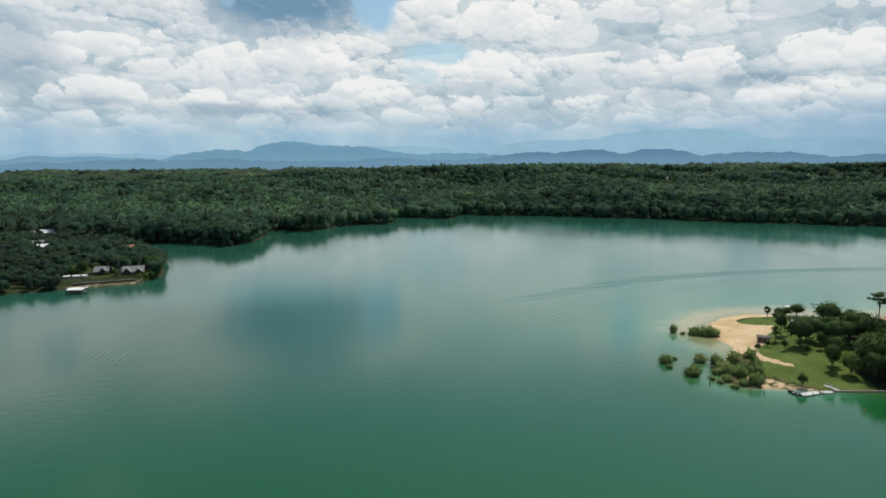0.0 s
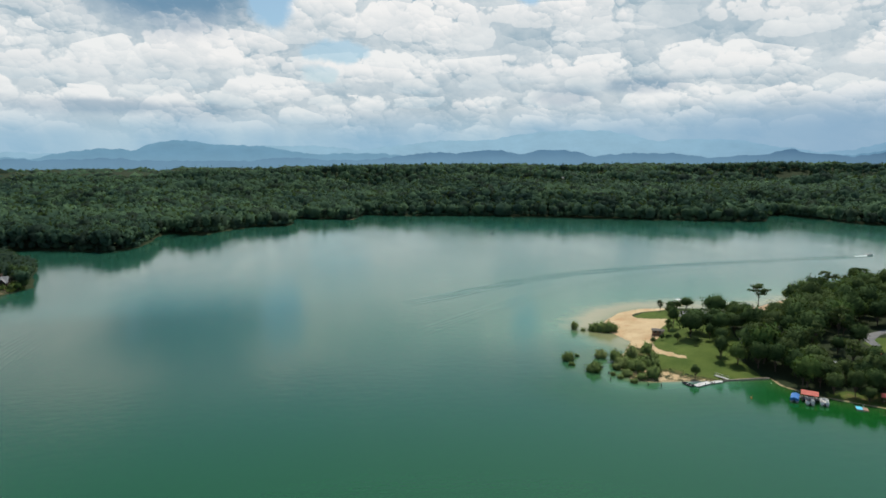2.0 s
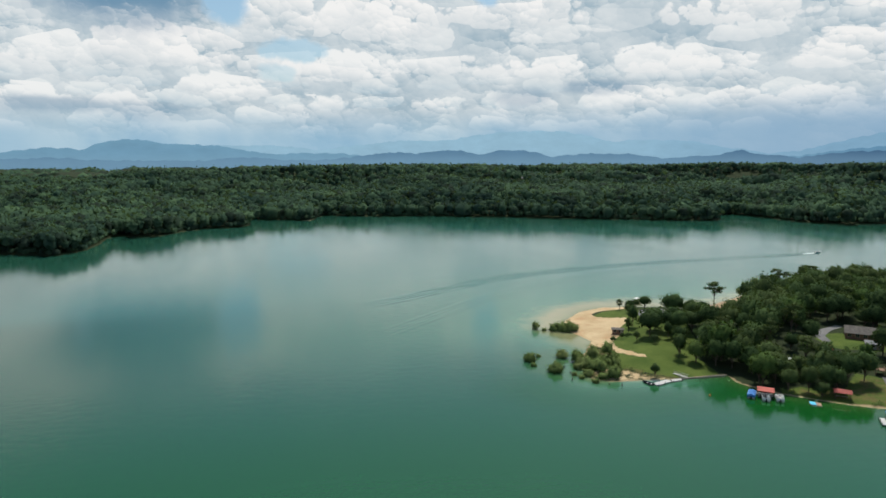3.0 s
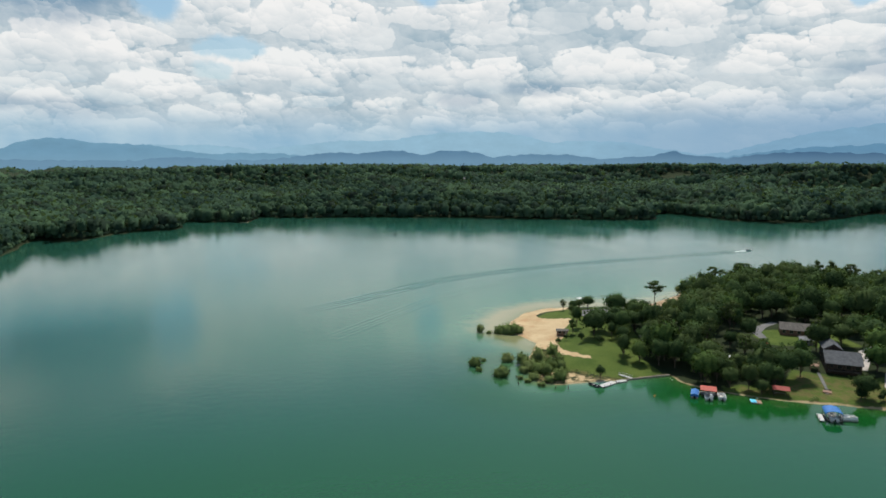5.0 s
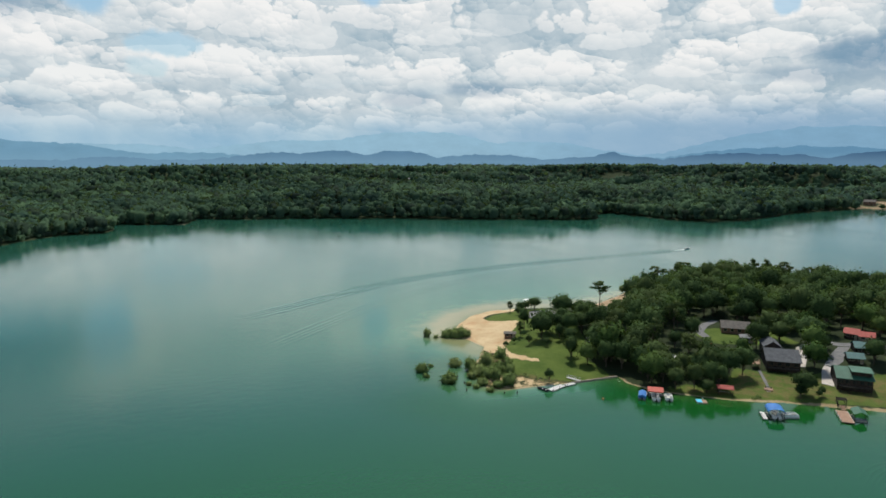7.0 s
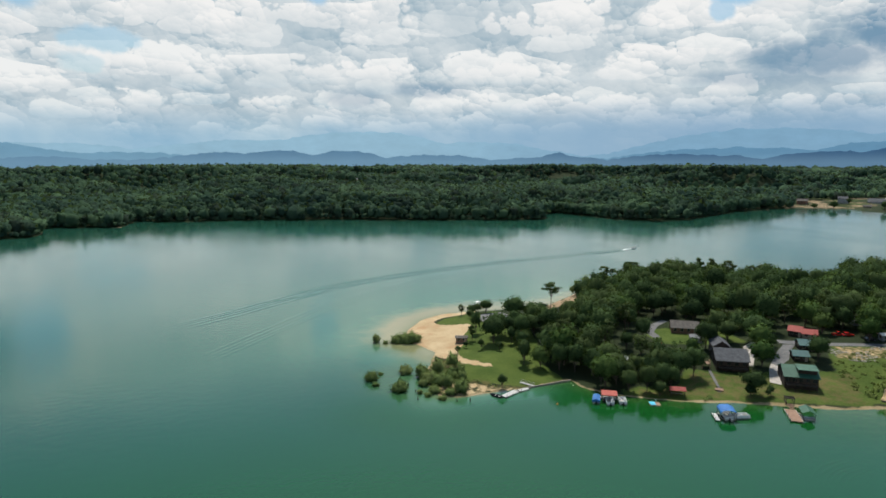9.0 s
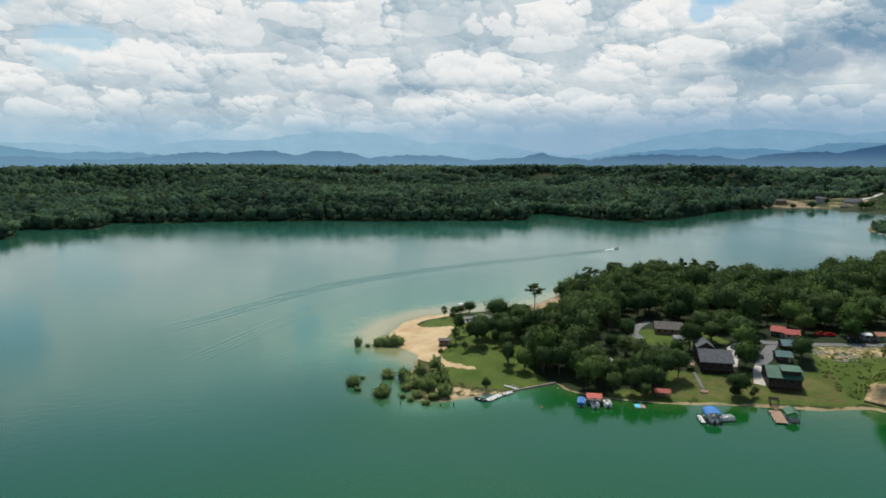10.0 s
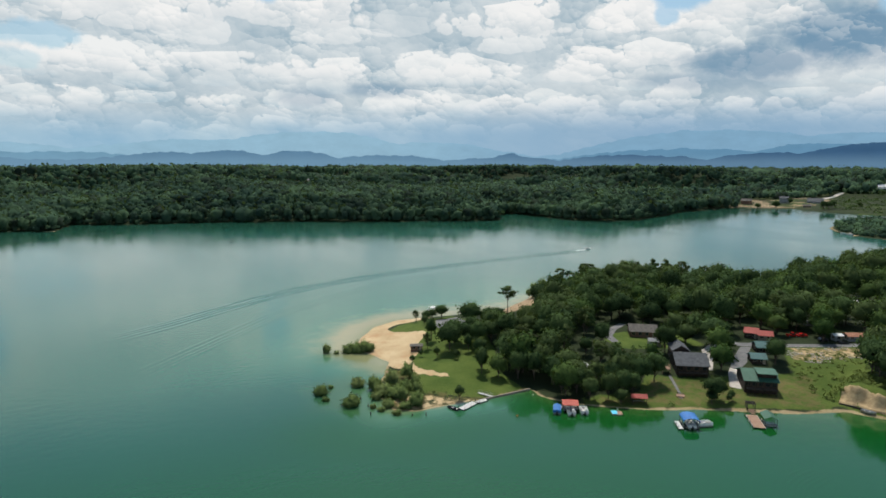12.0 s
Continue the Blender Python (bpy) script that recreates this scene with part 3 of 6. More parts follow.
def fill(mesh, verts, faces, smooth=True, normals=None):
    """Vertices and faces (all of one size) into a mesh, with its own normals if they are given."""
    count, size = faces.shape
    mesh.vertices.add(len(verts))
    mesh.vertices.foreach_set("co", np.asarray(verts, np.float32).ravel())
    mesh.loops.add(count * size)
    mesh.loops.foreach_set("vertex_index", faces.astype(np.int32).ravel())
    mesh.polygons.add(count)
    mesh.polygons.foreach_set("loop_start", np.arange(0, count * size, size, dtype=np.int32))
    mesh.polygons.foreach_set("use_smooth", np.full(count, smooth))
    mesh.update(calc_edges=True)
    if normals is not None:
        mesh.normals_split_custom_set_from_vertices(np.asarray(normals, np.float32))


def within(plan, soft=2.0):
    return lambda x, y: step(inside(x, y, plan), -soft, soft)


def sandy(x, y):
    pen, main = land_parts(x, y)
    shore = step(main, 3, 0.5) * step(main, -3, 0) * step(swell(x, y, 60, 77, 3), 0.66, 0.74)
    spit = step(np.hypot(x - 8, y - 858), 16, 6)
    return np.maximum.reduce([within(SANDS, 1.0)(x, y), 0.52 * within(SPIT)(x, y), shore, spit, 0.6 * step(inside(x, y, ISLET), 5, 2) * step(inside(x, y, ISLET), -2, 0),
                              0.46 * within(RUBBLE, 3)(x, y)])


def clayey(x, y):
    main = land_parts(x, y)[1]
    flats = within(FLATS, 6)(x, y) * (0.05 + 0.50 * step(swell(x, y, 30, 5, 2), 0.44, 0.58))
    return np.maximum.reduce([within(FAR_SANDS, 2)(x, y), 0.52 * step(np.hypot((x + 220), (y - 405) * 1.0), 30, 22) * step(main, 5, 3) * step(main, -2, 0), flats])


def grassy(x, y):
    pen, main = land_parts(x, y)
    meadow = (0.05 + 0.6 * swell(x, y, 40, 66, 3)) * step(x, 950, 1000) * step(y, 900, 780) * step(x, 1900, 1700)
    return np.maximum.reduce([within(GRASSES, 1.5)(x, y), within(SLOPES, 2)(x, y), within(NORTH_CLEAR, 3)(x, y), 0.9 * within(LOT, 3)(x, y), 0.42 * within(TERRACE, 3)(x, y), meadow, 0.9 * step(np.hypot(x - 240, y - 138), 15, 11)])


def dryish(x, y):
    return np.maximum.reduce([0.51 * within(SLOPES, 4)(x, y), 0.62 * within(RUBBLE, 4)(x, y), 0.54 * step(inside(x, y, SPIT), -12, 2), 0.7 * step(np.hypot(x - 118, y - 242), 10, 5)])


def stranded(x, y):
    return np.clip(land_parts(x, y)[0], -6, 6)


GRID_X = spans((-4900, -1300, 120), (-1300, -460, 28), (-460, -290, 10), (-290, -180, 3), (-180, 80, 10), (80, 320, 2), (320, 700, 8), (700, 960, 8), (960, 1400, 16), (1400, 4900, 110))
GRID_Y = spans((-4900, -800, 300), (-800, -100, 50), (-100, 118, 8), (118, 340, 2), (340, 380, 8), (380, 450, 3), (450, 960, 9), (960, 2000, 28), (2000, 4900, 90))
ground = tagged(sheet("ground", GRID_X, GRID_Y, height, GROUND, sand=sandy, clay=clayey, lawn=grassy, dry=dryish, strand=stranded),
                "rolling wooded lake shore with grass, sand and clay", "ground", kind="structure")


def shoaling(x, y):
    px, py = wobble(x, y, 22.0, 4.0)
    beach = np.maximum(inside(px, py, SANDS), inside(px, py, SPIT) - 3)
    return np.clip(np.exp(np.minimum(beach + 1, 0) / 8.5) * 0.95 + 0.56 * np.exp(np.minimum(beach, 0) / 120.0) * step(y, 205, 290) + 0.5 * np.exp(np.minimum(inside(px, py, FAR_SANDS), 0) / 26.0), 0, 1)


def edging(x, y):
    pen, main = land_parts(x, y)
    return np.maximum(0.8 * np.exp(np.minimum(pen, 0) / 3.0), 0.75 * step(inside(*wobble(x, y, 12.0, 3.0), SHALLOWS), -7, 6))


def offing(x, y):
    """1 in the open bluer water to the west."""
    return step(inside(x, y, PENINSULA), -40, -210) * step(x + 0.25 * y, 120, -60) * step(y, 370, 330)


def cove(x, y):
    """1 in the green water under the near shore."""
    return np.maximum(step(inside(x, y, PENINSULA), -70, -10) * step(y, 250, 205), 0.75 * step(y, 270, 150) * step(x, -280, -90))


def lee(x, y):
    """1 in the dark water under the far shore."""
    return step(inside(x, y, MAINLAND), -140, -45) * np.maximum(step(y, 430, 520), step(x, -110, -190) * step(y, 345, 385))


WATER_X = spans((-4900, -700, 300), (-700, 40, 20), (40, 300, 4), (300, 760, 16), (760, 1300, 30), (1300, 4900, 300))
WATER_Y = spans((-4900, -500, 400), (-500, 100, 40), (100, 360, 4), (360, 960, 15), (960, 4900, 400))
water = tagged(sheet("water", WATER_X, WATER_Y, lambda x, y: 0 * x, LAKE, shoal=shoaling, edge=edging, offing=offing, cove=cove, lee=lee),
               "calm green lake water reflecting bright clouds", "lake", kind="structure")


# ---- distant ranges all round the north and east ----
def distant_range(name, far, crest, mat, label):
    """A ridge along an arc: crest(bearing) gives the height in degrees above eye level."""
    bearings = np.arange(-75, 100, 0.2)
    rows, verts = 7, []
    top = 80 + np.tan(np.radians(crest(bearings))) * far
    for k in range(rows):
        f = k / (rows - 1)
        r = far - 170 + 170 * f
        folds = (swell(bearings * 60, np.full_like(bearings, k * 40.0), 90, 3, 3) - 0.5) * 50 * math.sin(math.pi * f)
        verts.append(np.stack([np.sin(np.radians(bearings)) * (r + folds), np.cos(np.radians(bearings)) * (r + folds), -30 + (top + 30) * f], 1))
    verts.append(np.stack([np.sin(np.radians(bearings)) * (far + 60), np.cos(np.radians(bearings)) * (far + 60), 0 * bearings - 30], 1))
    w = len(bearings)
    a = (np.arange(rows)[:, None] * w + np.arange(w - 1)).ravel()
    mesh = bpy.data.meshes.new(name)
    fill(mesh, np.concatenate(verts), np.stack([a, a + 1, a + w + 1, a + w], 1))
    mesh.materials.append(mat)
    return tagged(new(name, mesh), label, "mountains", kind="structure")


def bumps(*peaks):
    """A skyline from (bearing, half width, height) in degrees, over a wavering base."""
    def crest(b):
        out = np.zeros_like(b)
        for at, wide, tall in peaks:
            out = np.maximum(out, tall * np.exp(-np.abs((b - at) / wide) ** 2.6))
        return out + 0.26 * (swell(b * 10, 0 * b, 14, 8, 4) - 0.5) + 0.20 * (swell(b * 10, 0 * b, 5, 12, 3) - 0.5)
    return crest


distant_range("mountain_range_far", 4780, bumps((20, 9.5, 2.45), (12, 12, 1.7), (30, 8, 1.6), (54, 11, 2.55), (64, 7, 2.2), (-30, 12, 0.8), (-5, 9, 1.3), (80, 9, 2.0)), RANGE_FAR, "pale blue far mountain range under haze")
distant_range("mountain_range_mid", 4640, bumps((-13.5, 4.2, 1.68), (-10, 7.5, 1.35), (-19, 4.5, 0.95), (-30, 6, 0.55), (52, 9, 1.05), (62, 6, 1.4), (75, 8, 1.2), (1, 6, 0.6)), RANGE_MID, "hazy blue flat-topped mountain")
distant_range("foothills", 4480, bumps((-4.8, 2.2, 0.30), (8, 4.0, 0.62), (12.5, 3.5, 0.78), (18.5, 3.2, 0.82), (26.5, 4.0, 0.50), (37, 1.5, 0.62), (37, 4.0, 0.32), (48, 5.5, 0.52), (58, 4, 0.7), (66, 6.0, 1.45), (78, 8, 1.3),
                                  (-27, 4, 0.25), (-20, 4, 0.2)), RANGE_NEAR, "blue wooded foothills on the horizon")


# ---- the eroded bank, in finer folds than the ground ----
def eroded(x, y):
    f, v = bank_frame(x, y)
    brow = 4.6 - 0.12 * np.abs(v - 2) + 2.2 * (swell(x, y, 2.4, 57, 3) - 0.5)
    bare = step(f, -1.1, -0.5) * step(f, brow, brow - 0.7) * step(v, 6.8, 6.0) * step(v, -9, -8)
    gullies = np.abs(swell(v * 1.3 + 0.5 * f, f * 0.6, 1.3, 133, 4) - 0.5) * 2
    return height(x, y) - 0.7 + bare * (1.5 - 0.35 * gullies * step(f, -0.3, 0.8))


tagged(sheet("cut_bank", np.arange(226.0, 241.0, 0.28), np.arange(126.0, 148.0, 0.28), eroded, worn("raw_clay", (0.30, 0.20, 0.10), (0.56, 0.41, 0.22), 0.7, 0.95, 0.08)),
       "raw tan clay bank, eroded into gullies", "bank", kind="structure")

# ---- far woods: thousands of crowns, joined ----
def ball(level):
    bm = bmesh.new()
    bmesh.ops.create_icosphere(bm, subdivisions=level, radius=1.0)
    v = np.array([tuple(p.co) for p in bm.verts])
    f = np.array([[p.index for p in q.verts] for q in bm.faces])
    bm.free()
    return v, f


def leaf_sprays(cx, cy, cz, wide, deep, each, size, rng, rise=0.3, slope=None):
    """Small leaning leaf sprays over crowns: vertices, triangles and normals that follow the crown."""
    count = len(cx) * each
    turn, up = rng.uniform(0, 2 * math.pi, count), rng.uniform(-0.85, 1.0, count)
    flat = np.sqrt(1 - up * up)
    out = np.stack([flat * np.cos(turn), flat * np.sin(turn), up], 1)
    r = rng.uniform(0.74, 1.12, count)[:, None]
    mid = np.stack([np.repeat(cx, each), np.repeat(cy, each), np.repeat(cz, each)], 1) + out * r * np.stack([np.repeat(wide, each), np.repeat(wide, each), np.repeat(deep, each)], 1)
    lean = out + rng.normal(scale=0.45, size=(count, 3))
    lean /= np.linalg.norm(lean, axis=1, keepdims=True)
    a = np.cross(lean, rng.normal(size=(count, 3)))
    a /= np.linalg.norm(a, axis=1, keepdims=True)
    b = np.cross(lean, a)
    s = (np.repeat(size, each) * rng.uniform(0.6, 1.3, count))[:, None]
    verts = np.stack([mid - a * s, mid + b * s * 0.8, mid + a * s * rng.uniform(0.5, 1.1, (count, 1)), mid - b * s * rng.uniform(0.5, 1.0, (count, 1))], 1).reshape(-1, 3)
    soft = 0.62 * out + 0.25 * lean + ((0, 0, rise) if slope is None else rise * np.repeat(slope, each, 0))
    soft /= np.linalg.norm(soft, axis=1, keepdims=True)
    k = np.arange(count)[:, None] * 4
    return verts, np.concatenate([k + [0, 2, 1], k + [0, 3, 2]]), np.repeat(soft, 4, 0)


def leafy_heaps(cx, cy, cz, wide, deep, sprays, spray, rng, level=1, core=0.80, drop=None, rise=0.3, slope=None):
    """Lumps with sprays over them: vertices, triangles, normals."""
    v, f = ball(level)
    count = len(cx)
    lump = rng.uniform(0.82, 1.1, (count, len(v), 1)) * core
    solid = np.stack([cx, cy, cz], 1)[:, None] + v[None] * lump * np.stack([wide, wide, deep], 1)[:, None]
    if drop is not None:
        solid[:, :, 2] -= np.where(v[None, :, 2] < -0.3, drop[:, None], 0.0)
    faces = (f[None] + (np.arange(count) * len(v))[:, None, None]).reshape(-1, 3)
    sv, sf, sn = leaf_sprays(cx, cy, cz, wide, deep, sprays, spray, rng, rise, slope)
    lean = (0, 0, rise) if slope is None else rise * np.repeat(slope, len(v), 0)
    return np.concatenate([solid.reshape(-1, 3), sv]), np.concatenate([faces, sf + count * len(v)]), np.concatenate([np.tile(v * (1 - rise), (count, 1)) + lean, sn])


def crowns(name, x, y, wide, tall, label, rng, lobes=1, sprays=30, spray=0.2):
    """Many lumpy leafy crowns as one mesh, standing on the ground, each in a tone of its own, with cloud shade put into
    it on the near point.
    """
    z = height(x, y)
    tall = tall + 6 * (swell(x, y, 70, 201, 2) - 0.5)
    slope = np.stack([height(x - 25, y) - height(x + 25, y), height(x, y - 25) - height(x, y + 25), np.full(len(x), 13.0)], 1)
    slope /= np.linalg.norm(slope, axis=1, keepdims=True)
    # a cloud's shadow over the near point, painted into the crowns' tone
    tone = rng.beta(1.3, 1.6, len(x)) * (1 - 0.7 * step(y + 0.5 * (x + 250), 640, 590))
    got, tones, total = [], [], 0
    for k in range(lobes):
        turn, size = rng.uniform(0, 2 * math.pi, len(x)) + 2.2 * k, (1.0 if k == 0 else rng.uniform(0.5, 0.78, len(x)))
        away = 0 if k == 0 else 0.62
        deep = wide * size * rng.uniform(0.68, 0.98, len(x))
        cx, cy = x + away * wide * np.cos(turn), y + away * wide * np.sin(turn)
        cz = z + tall - deep - (0 if k == 0 else rng.uniform(0.0, 0.7, len(x)) * wide)
        v, f, m = leafy_heaps(cx, cy, cz, wide * size, deep, sprays, spray * wide * size, rng, core=0.78, drop=0.3 * (tall - wide) if k == 0 else None, rise=0.48, slope=slope)
        got.append((v, f + total, m))
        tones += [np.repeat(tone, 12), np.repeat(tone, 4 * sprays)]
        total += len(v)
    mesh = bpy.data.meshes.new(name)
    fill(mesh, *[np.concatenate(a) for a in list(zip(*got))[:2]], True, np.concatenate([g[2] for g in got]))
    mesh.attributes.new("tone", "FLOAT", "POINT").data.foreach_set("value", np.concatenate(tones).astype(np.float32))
    mesh.materials.append(WOODS)
    return tagged(new(name, mesh), label, "woods", kind="stuff")


def spread(near, far, gap, rng, keep):
    """A jittered lattice of places on the mainland within a fan seen from the lake."""
    g = np.arange(-far, far + gap, gap)
    x, y = np.meshgrid(g, g[g > -200])
    x, y = x.ravel() + rng.uniform(-0.42, 0.42, x.size) * gap, y.ravel() + rng.uniform(-0.42, 0.42, x.size) * gap
    r, b = np.hypot(x, y), np.degrees(np.arctan2(x, y))
    ok = (r > near) & (r < far) & (b > -44) & (b < 76)
    x, y = x[ok], y[ok]
    main = np.maximum(inside(*wobble(x, y, 40.0, 5.0), MAINLAND), inside(x, y, ISLET) - 4)
    ok = (main > 1.0) & keep(x, y)
    return x[ok], y[ok]


def wooded(x, y):
    """Where the mainland carries trees: not on its lawns, roads and clearings."""
    plots = [(-212, 418, 17), (-234, 420, 14), (-222, 410, 12), (-204, 424, 8), (-214, 403, 17), (-232, 405, 10), (-246, 402, 7), (-236, 436, 8), (-305, 484, 9), (-360, 580, 9), (-268, 389, 6), (-403, 1500, 26), (430, 1376, 30), (721, 1025, 14), (8, 857, 9), (-285, 470, 8)]
    # each house of the far point looks out over its own cleared plot
    for hx, hy in ((-342.6, 535.6), (-366.8, 566.7), (-406.4, 645.8), (-277.6, 552.5), (-278, 482), (-295, 505)):
        plots += [(hx * (1 - d / math.hypot(hx, hy)), hy * (1 - d / math.hypot(hx, hy)), r) for d, r in ((0, 8), (11, 7))]
    ok = np.ones(len(x), bool)
    for px, py, r in plots:
        ok &= np.hypot(x - px, y - py) > r
    flats = ((x - 980) * 0.53 - (y - 689) * 0.85 > 2) & (x > 985) & (x < 1900) & (y > 455) & (y < np.where(x < 1410, 775 - 0.10 * (x - 1000), 676 - 0.15 * (x - 1423)))
    fields = (swell(x, y, 240, 61, 2) > 0.80) & (np.hypot(x, y) > 1300)
    return ok & ~flats & ~fields


def sizes(count, low, high, rng):
    return low + (high - low) * rng.beta(1.6, 2.2, count)


rng = np.random.default_rng(7)
x, y = spread(300, 760, 7.6, rng, wooded)
# the near point carries lower trees than the hills behind its cove
low = 1 - 0.55 * step(y + 0.5 * (x + 250), 606, 590)
wide = sizes(len(x), 3.0, 8.4, rng) * (0.25 + 0.75 * low)
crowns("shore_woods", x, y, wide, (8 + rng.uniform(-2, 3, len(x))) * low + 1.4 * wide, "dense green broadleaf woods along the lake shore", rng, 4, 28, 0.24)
x, y = spread(760, 1250, 10.6, rng, wooded)
wide = sizes(len(x), 4.4, 12.2, rng) * np.where(inside(x, y, ISLET) > 0, 0.6, 1.0)
crowns("hillside_woods", x, y, wide, 8 * np.where(inside(x, y, ISLET) > 0, 0.3, 1.0) + 1.1 * wide + rng.uniform(-2, 2.5, len(x)), "dense dark green woods on rolling hills", rng, 2, 16, 0.27)
x, y = spread(1250, 2300, 16.5, rng, wooded)
wide = sizes(len(x), 5.5, 14.5, rng)
crowns("far_hill_woods", x, y, wide, 11 + 0.7 * wide + rng.uniform(-2, 2, len(x)), "dark green woods covering the far hills", rng, 1, 7, 0.34)
x, y = spread(2300, 4500, 54, rng, wooded)
wide = sizes(len(x), 23, 46, rng)
crowns("horizon_woods", x, y, wide, 9 + 0.15 * wide + rng.uniform(-4, 4, len(x)), "dark woods on the skyline", rng, 1, 3, 0.16)


def thicket():
    """Low growth that hangs over the far shore."""
    rng = np.random.default_rng(17)
    x, y = spread(300, 1150, 5.0, rng, wooded)
    main = inside(*wobble(x, y, 40.0, 5.0), MAINLAND)
    x, y = x[main < 9], y[main < 9]
    wide = sizes(len(x), 2.0, 4.6, rng)
    return crowns("shore_thicket", x, y, wide, 2.5 + 1.1 * wide, "low leafy thicket overhanging the water", rng, 1, 18, 0.3)


thicket()

# ---- trees and bushes of the peninsula ----
def part(name, bm, mat, parent=None, label=""):
    """A bmesh as one mesh object, under a thing or a part."""
    mesh = bpy.data.meshes.new(name)
    bm.to_mesh(mesh)
    bm.free()
    mesh.materials.append(mat)
    ob = new(name, mesh)
    ob.parent = parent
    return tagged(ob, label)


def raw(name, verts, faces, mat, parent=None, label="", smooth=True, normals=None):
    mesh = bpy.data.meshes.new(name)
    fill(mesh, verts, faces, smooth, normals)
    mesh.materials.append(mat)
    ob = new(name, mesh)
    ob.parent = parent
    return tagged(ob, label)


def limb(bm, a, b, ra, rb, sides=6):
    """A tapered limb from a to b."""
    a, b = Vector(a), Vector(b)
    turn = (b - a).to_track_quat("Z", "Y").to_matrix()
    rings = []
    for p, r in ((a, ra), (a.lerp(b, 0.5) + Vector((random.uniform(-1, 1), random.uniform(-1, 1), 0)) * (b - a).length * 0.03, (ra + rb) / 2), (b, rb)):
        rings.append([bm.verts.new(p + turn @ Vector((r * math.cos(2 * math.pi * k / sides), r * math.sin(2 * math.pi * k / sides), 0))) for k in range(sides)])
    for lo, hi in zip(rings, rings[1:]):
        for k in range(sides):
            bm.faces.new((lo[k], lo[(k + 1) % sides], hi[(k + 1) % sides], hi[k]))
    bm.faces.new(rings[-1])


def lobed_crown(rng, wide, half, mid, lobes, sprays, spray, depth, ragged):
    """One full crown: a body bulging in many lobes, covered with leaf sprays. Vertices, triangles, normals."""
    heads = rng.normal(size=(lobes, 3))
    heads[:, 2] = np.abs(heads[:, 2]) * 1.1 - 0.45
    heads /= np.linalg.norm(heads, axis=1, keepdims=True)
    amount, tight = rng.uniform(0.55, 1.25, lobes), rng.uniform(1.2, 3.6, lobes) / lobes

    def bulge(d):
        each = amount * np.exp(-(1 - d @ heads.T) / tight)
        best = each.argmax(1)
        return 1 - depth + depth * each.max(1), heads[best]

    size = np.array([wide, wide, half]) * 1.1
    v, f = ball(3)
    r, head = bulge(v)
    body = v * (r * 0.84)[:, None]
    body[:, 2] = np.where(v[:, 2] < -0.45, body[:, 2] * 0.75, body[:, 2])
    up = rng.uniform(-0.8, 1.0, sprays)
    turn = rng.uniform(0, 2 * math.pi, sprays)
    out = np.stack([np.sqrt(1 - up * up) * np.cos(turn), np.sqrt(1 - up * up) * np.sin(turn), up], 1)
    ro, ho = bulge(out)
    place = out * (ro * rng.uniform(0.92 - ragged, 0.92 + ragged, sprays))[:, None] * size
    lean = out + rng.normal(scale=0.55, size=(sprays, 3))
    lean /= np.linalg.norm(lean, axis=1, keepdims=True)
    a = np.cross(lean, rng.normal(size=(sprays, 3)))
    a /= np.linalg.norm(a, axis=1, keepdims=True)
    b = np.cross(lean, a)
    s = spray * rng.uniform(0.55, 1.3, (sprays, 1))
    leaves = np.stack([place - a * s, place + b * s * 0.8, place + a * s * rng.uniform(0.5, 1.1, (sprays, 1)), place - b * s * rng.uniform(0.5, 1.0, (sprays, 1))], 1).reshape(-1, 3)
    k = np.arange(sprays)[:, None] * 4 + len(v)
    normals = np.concatenate([v + 1.1 * (v - head), np.repeat(out + 1.1 * (out - ho) + 0.25 * lean, 4, 0)])
    return np.concatenate([body * size, leaves]) + (0, 0, mid), np.concatenate([f, k + [0, 2, 1], k + [0, 3, 2]]), normals


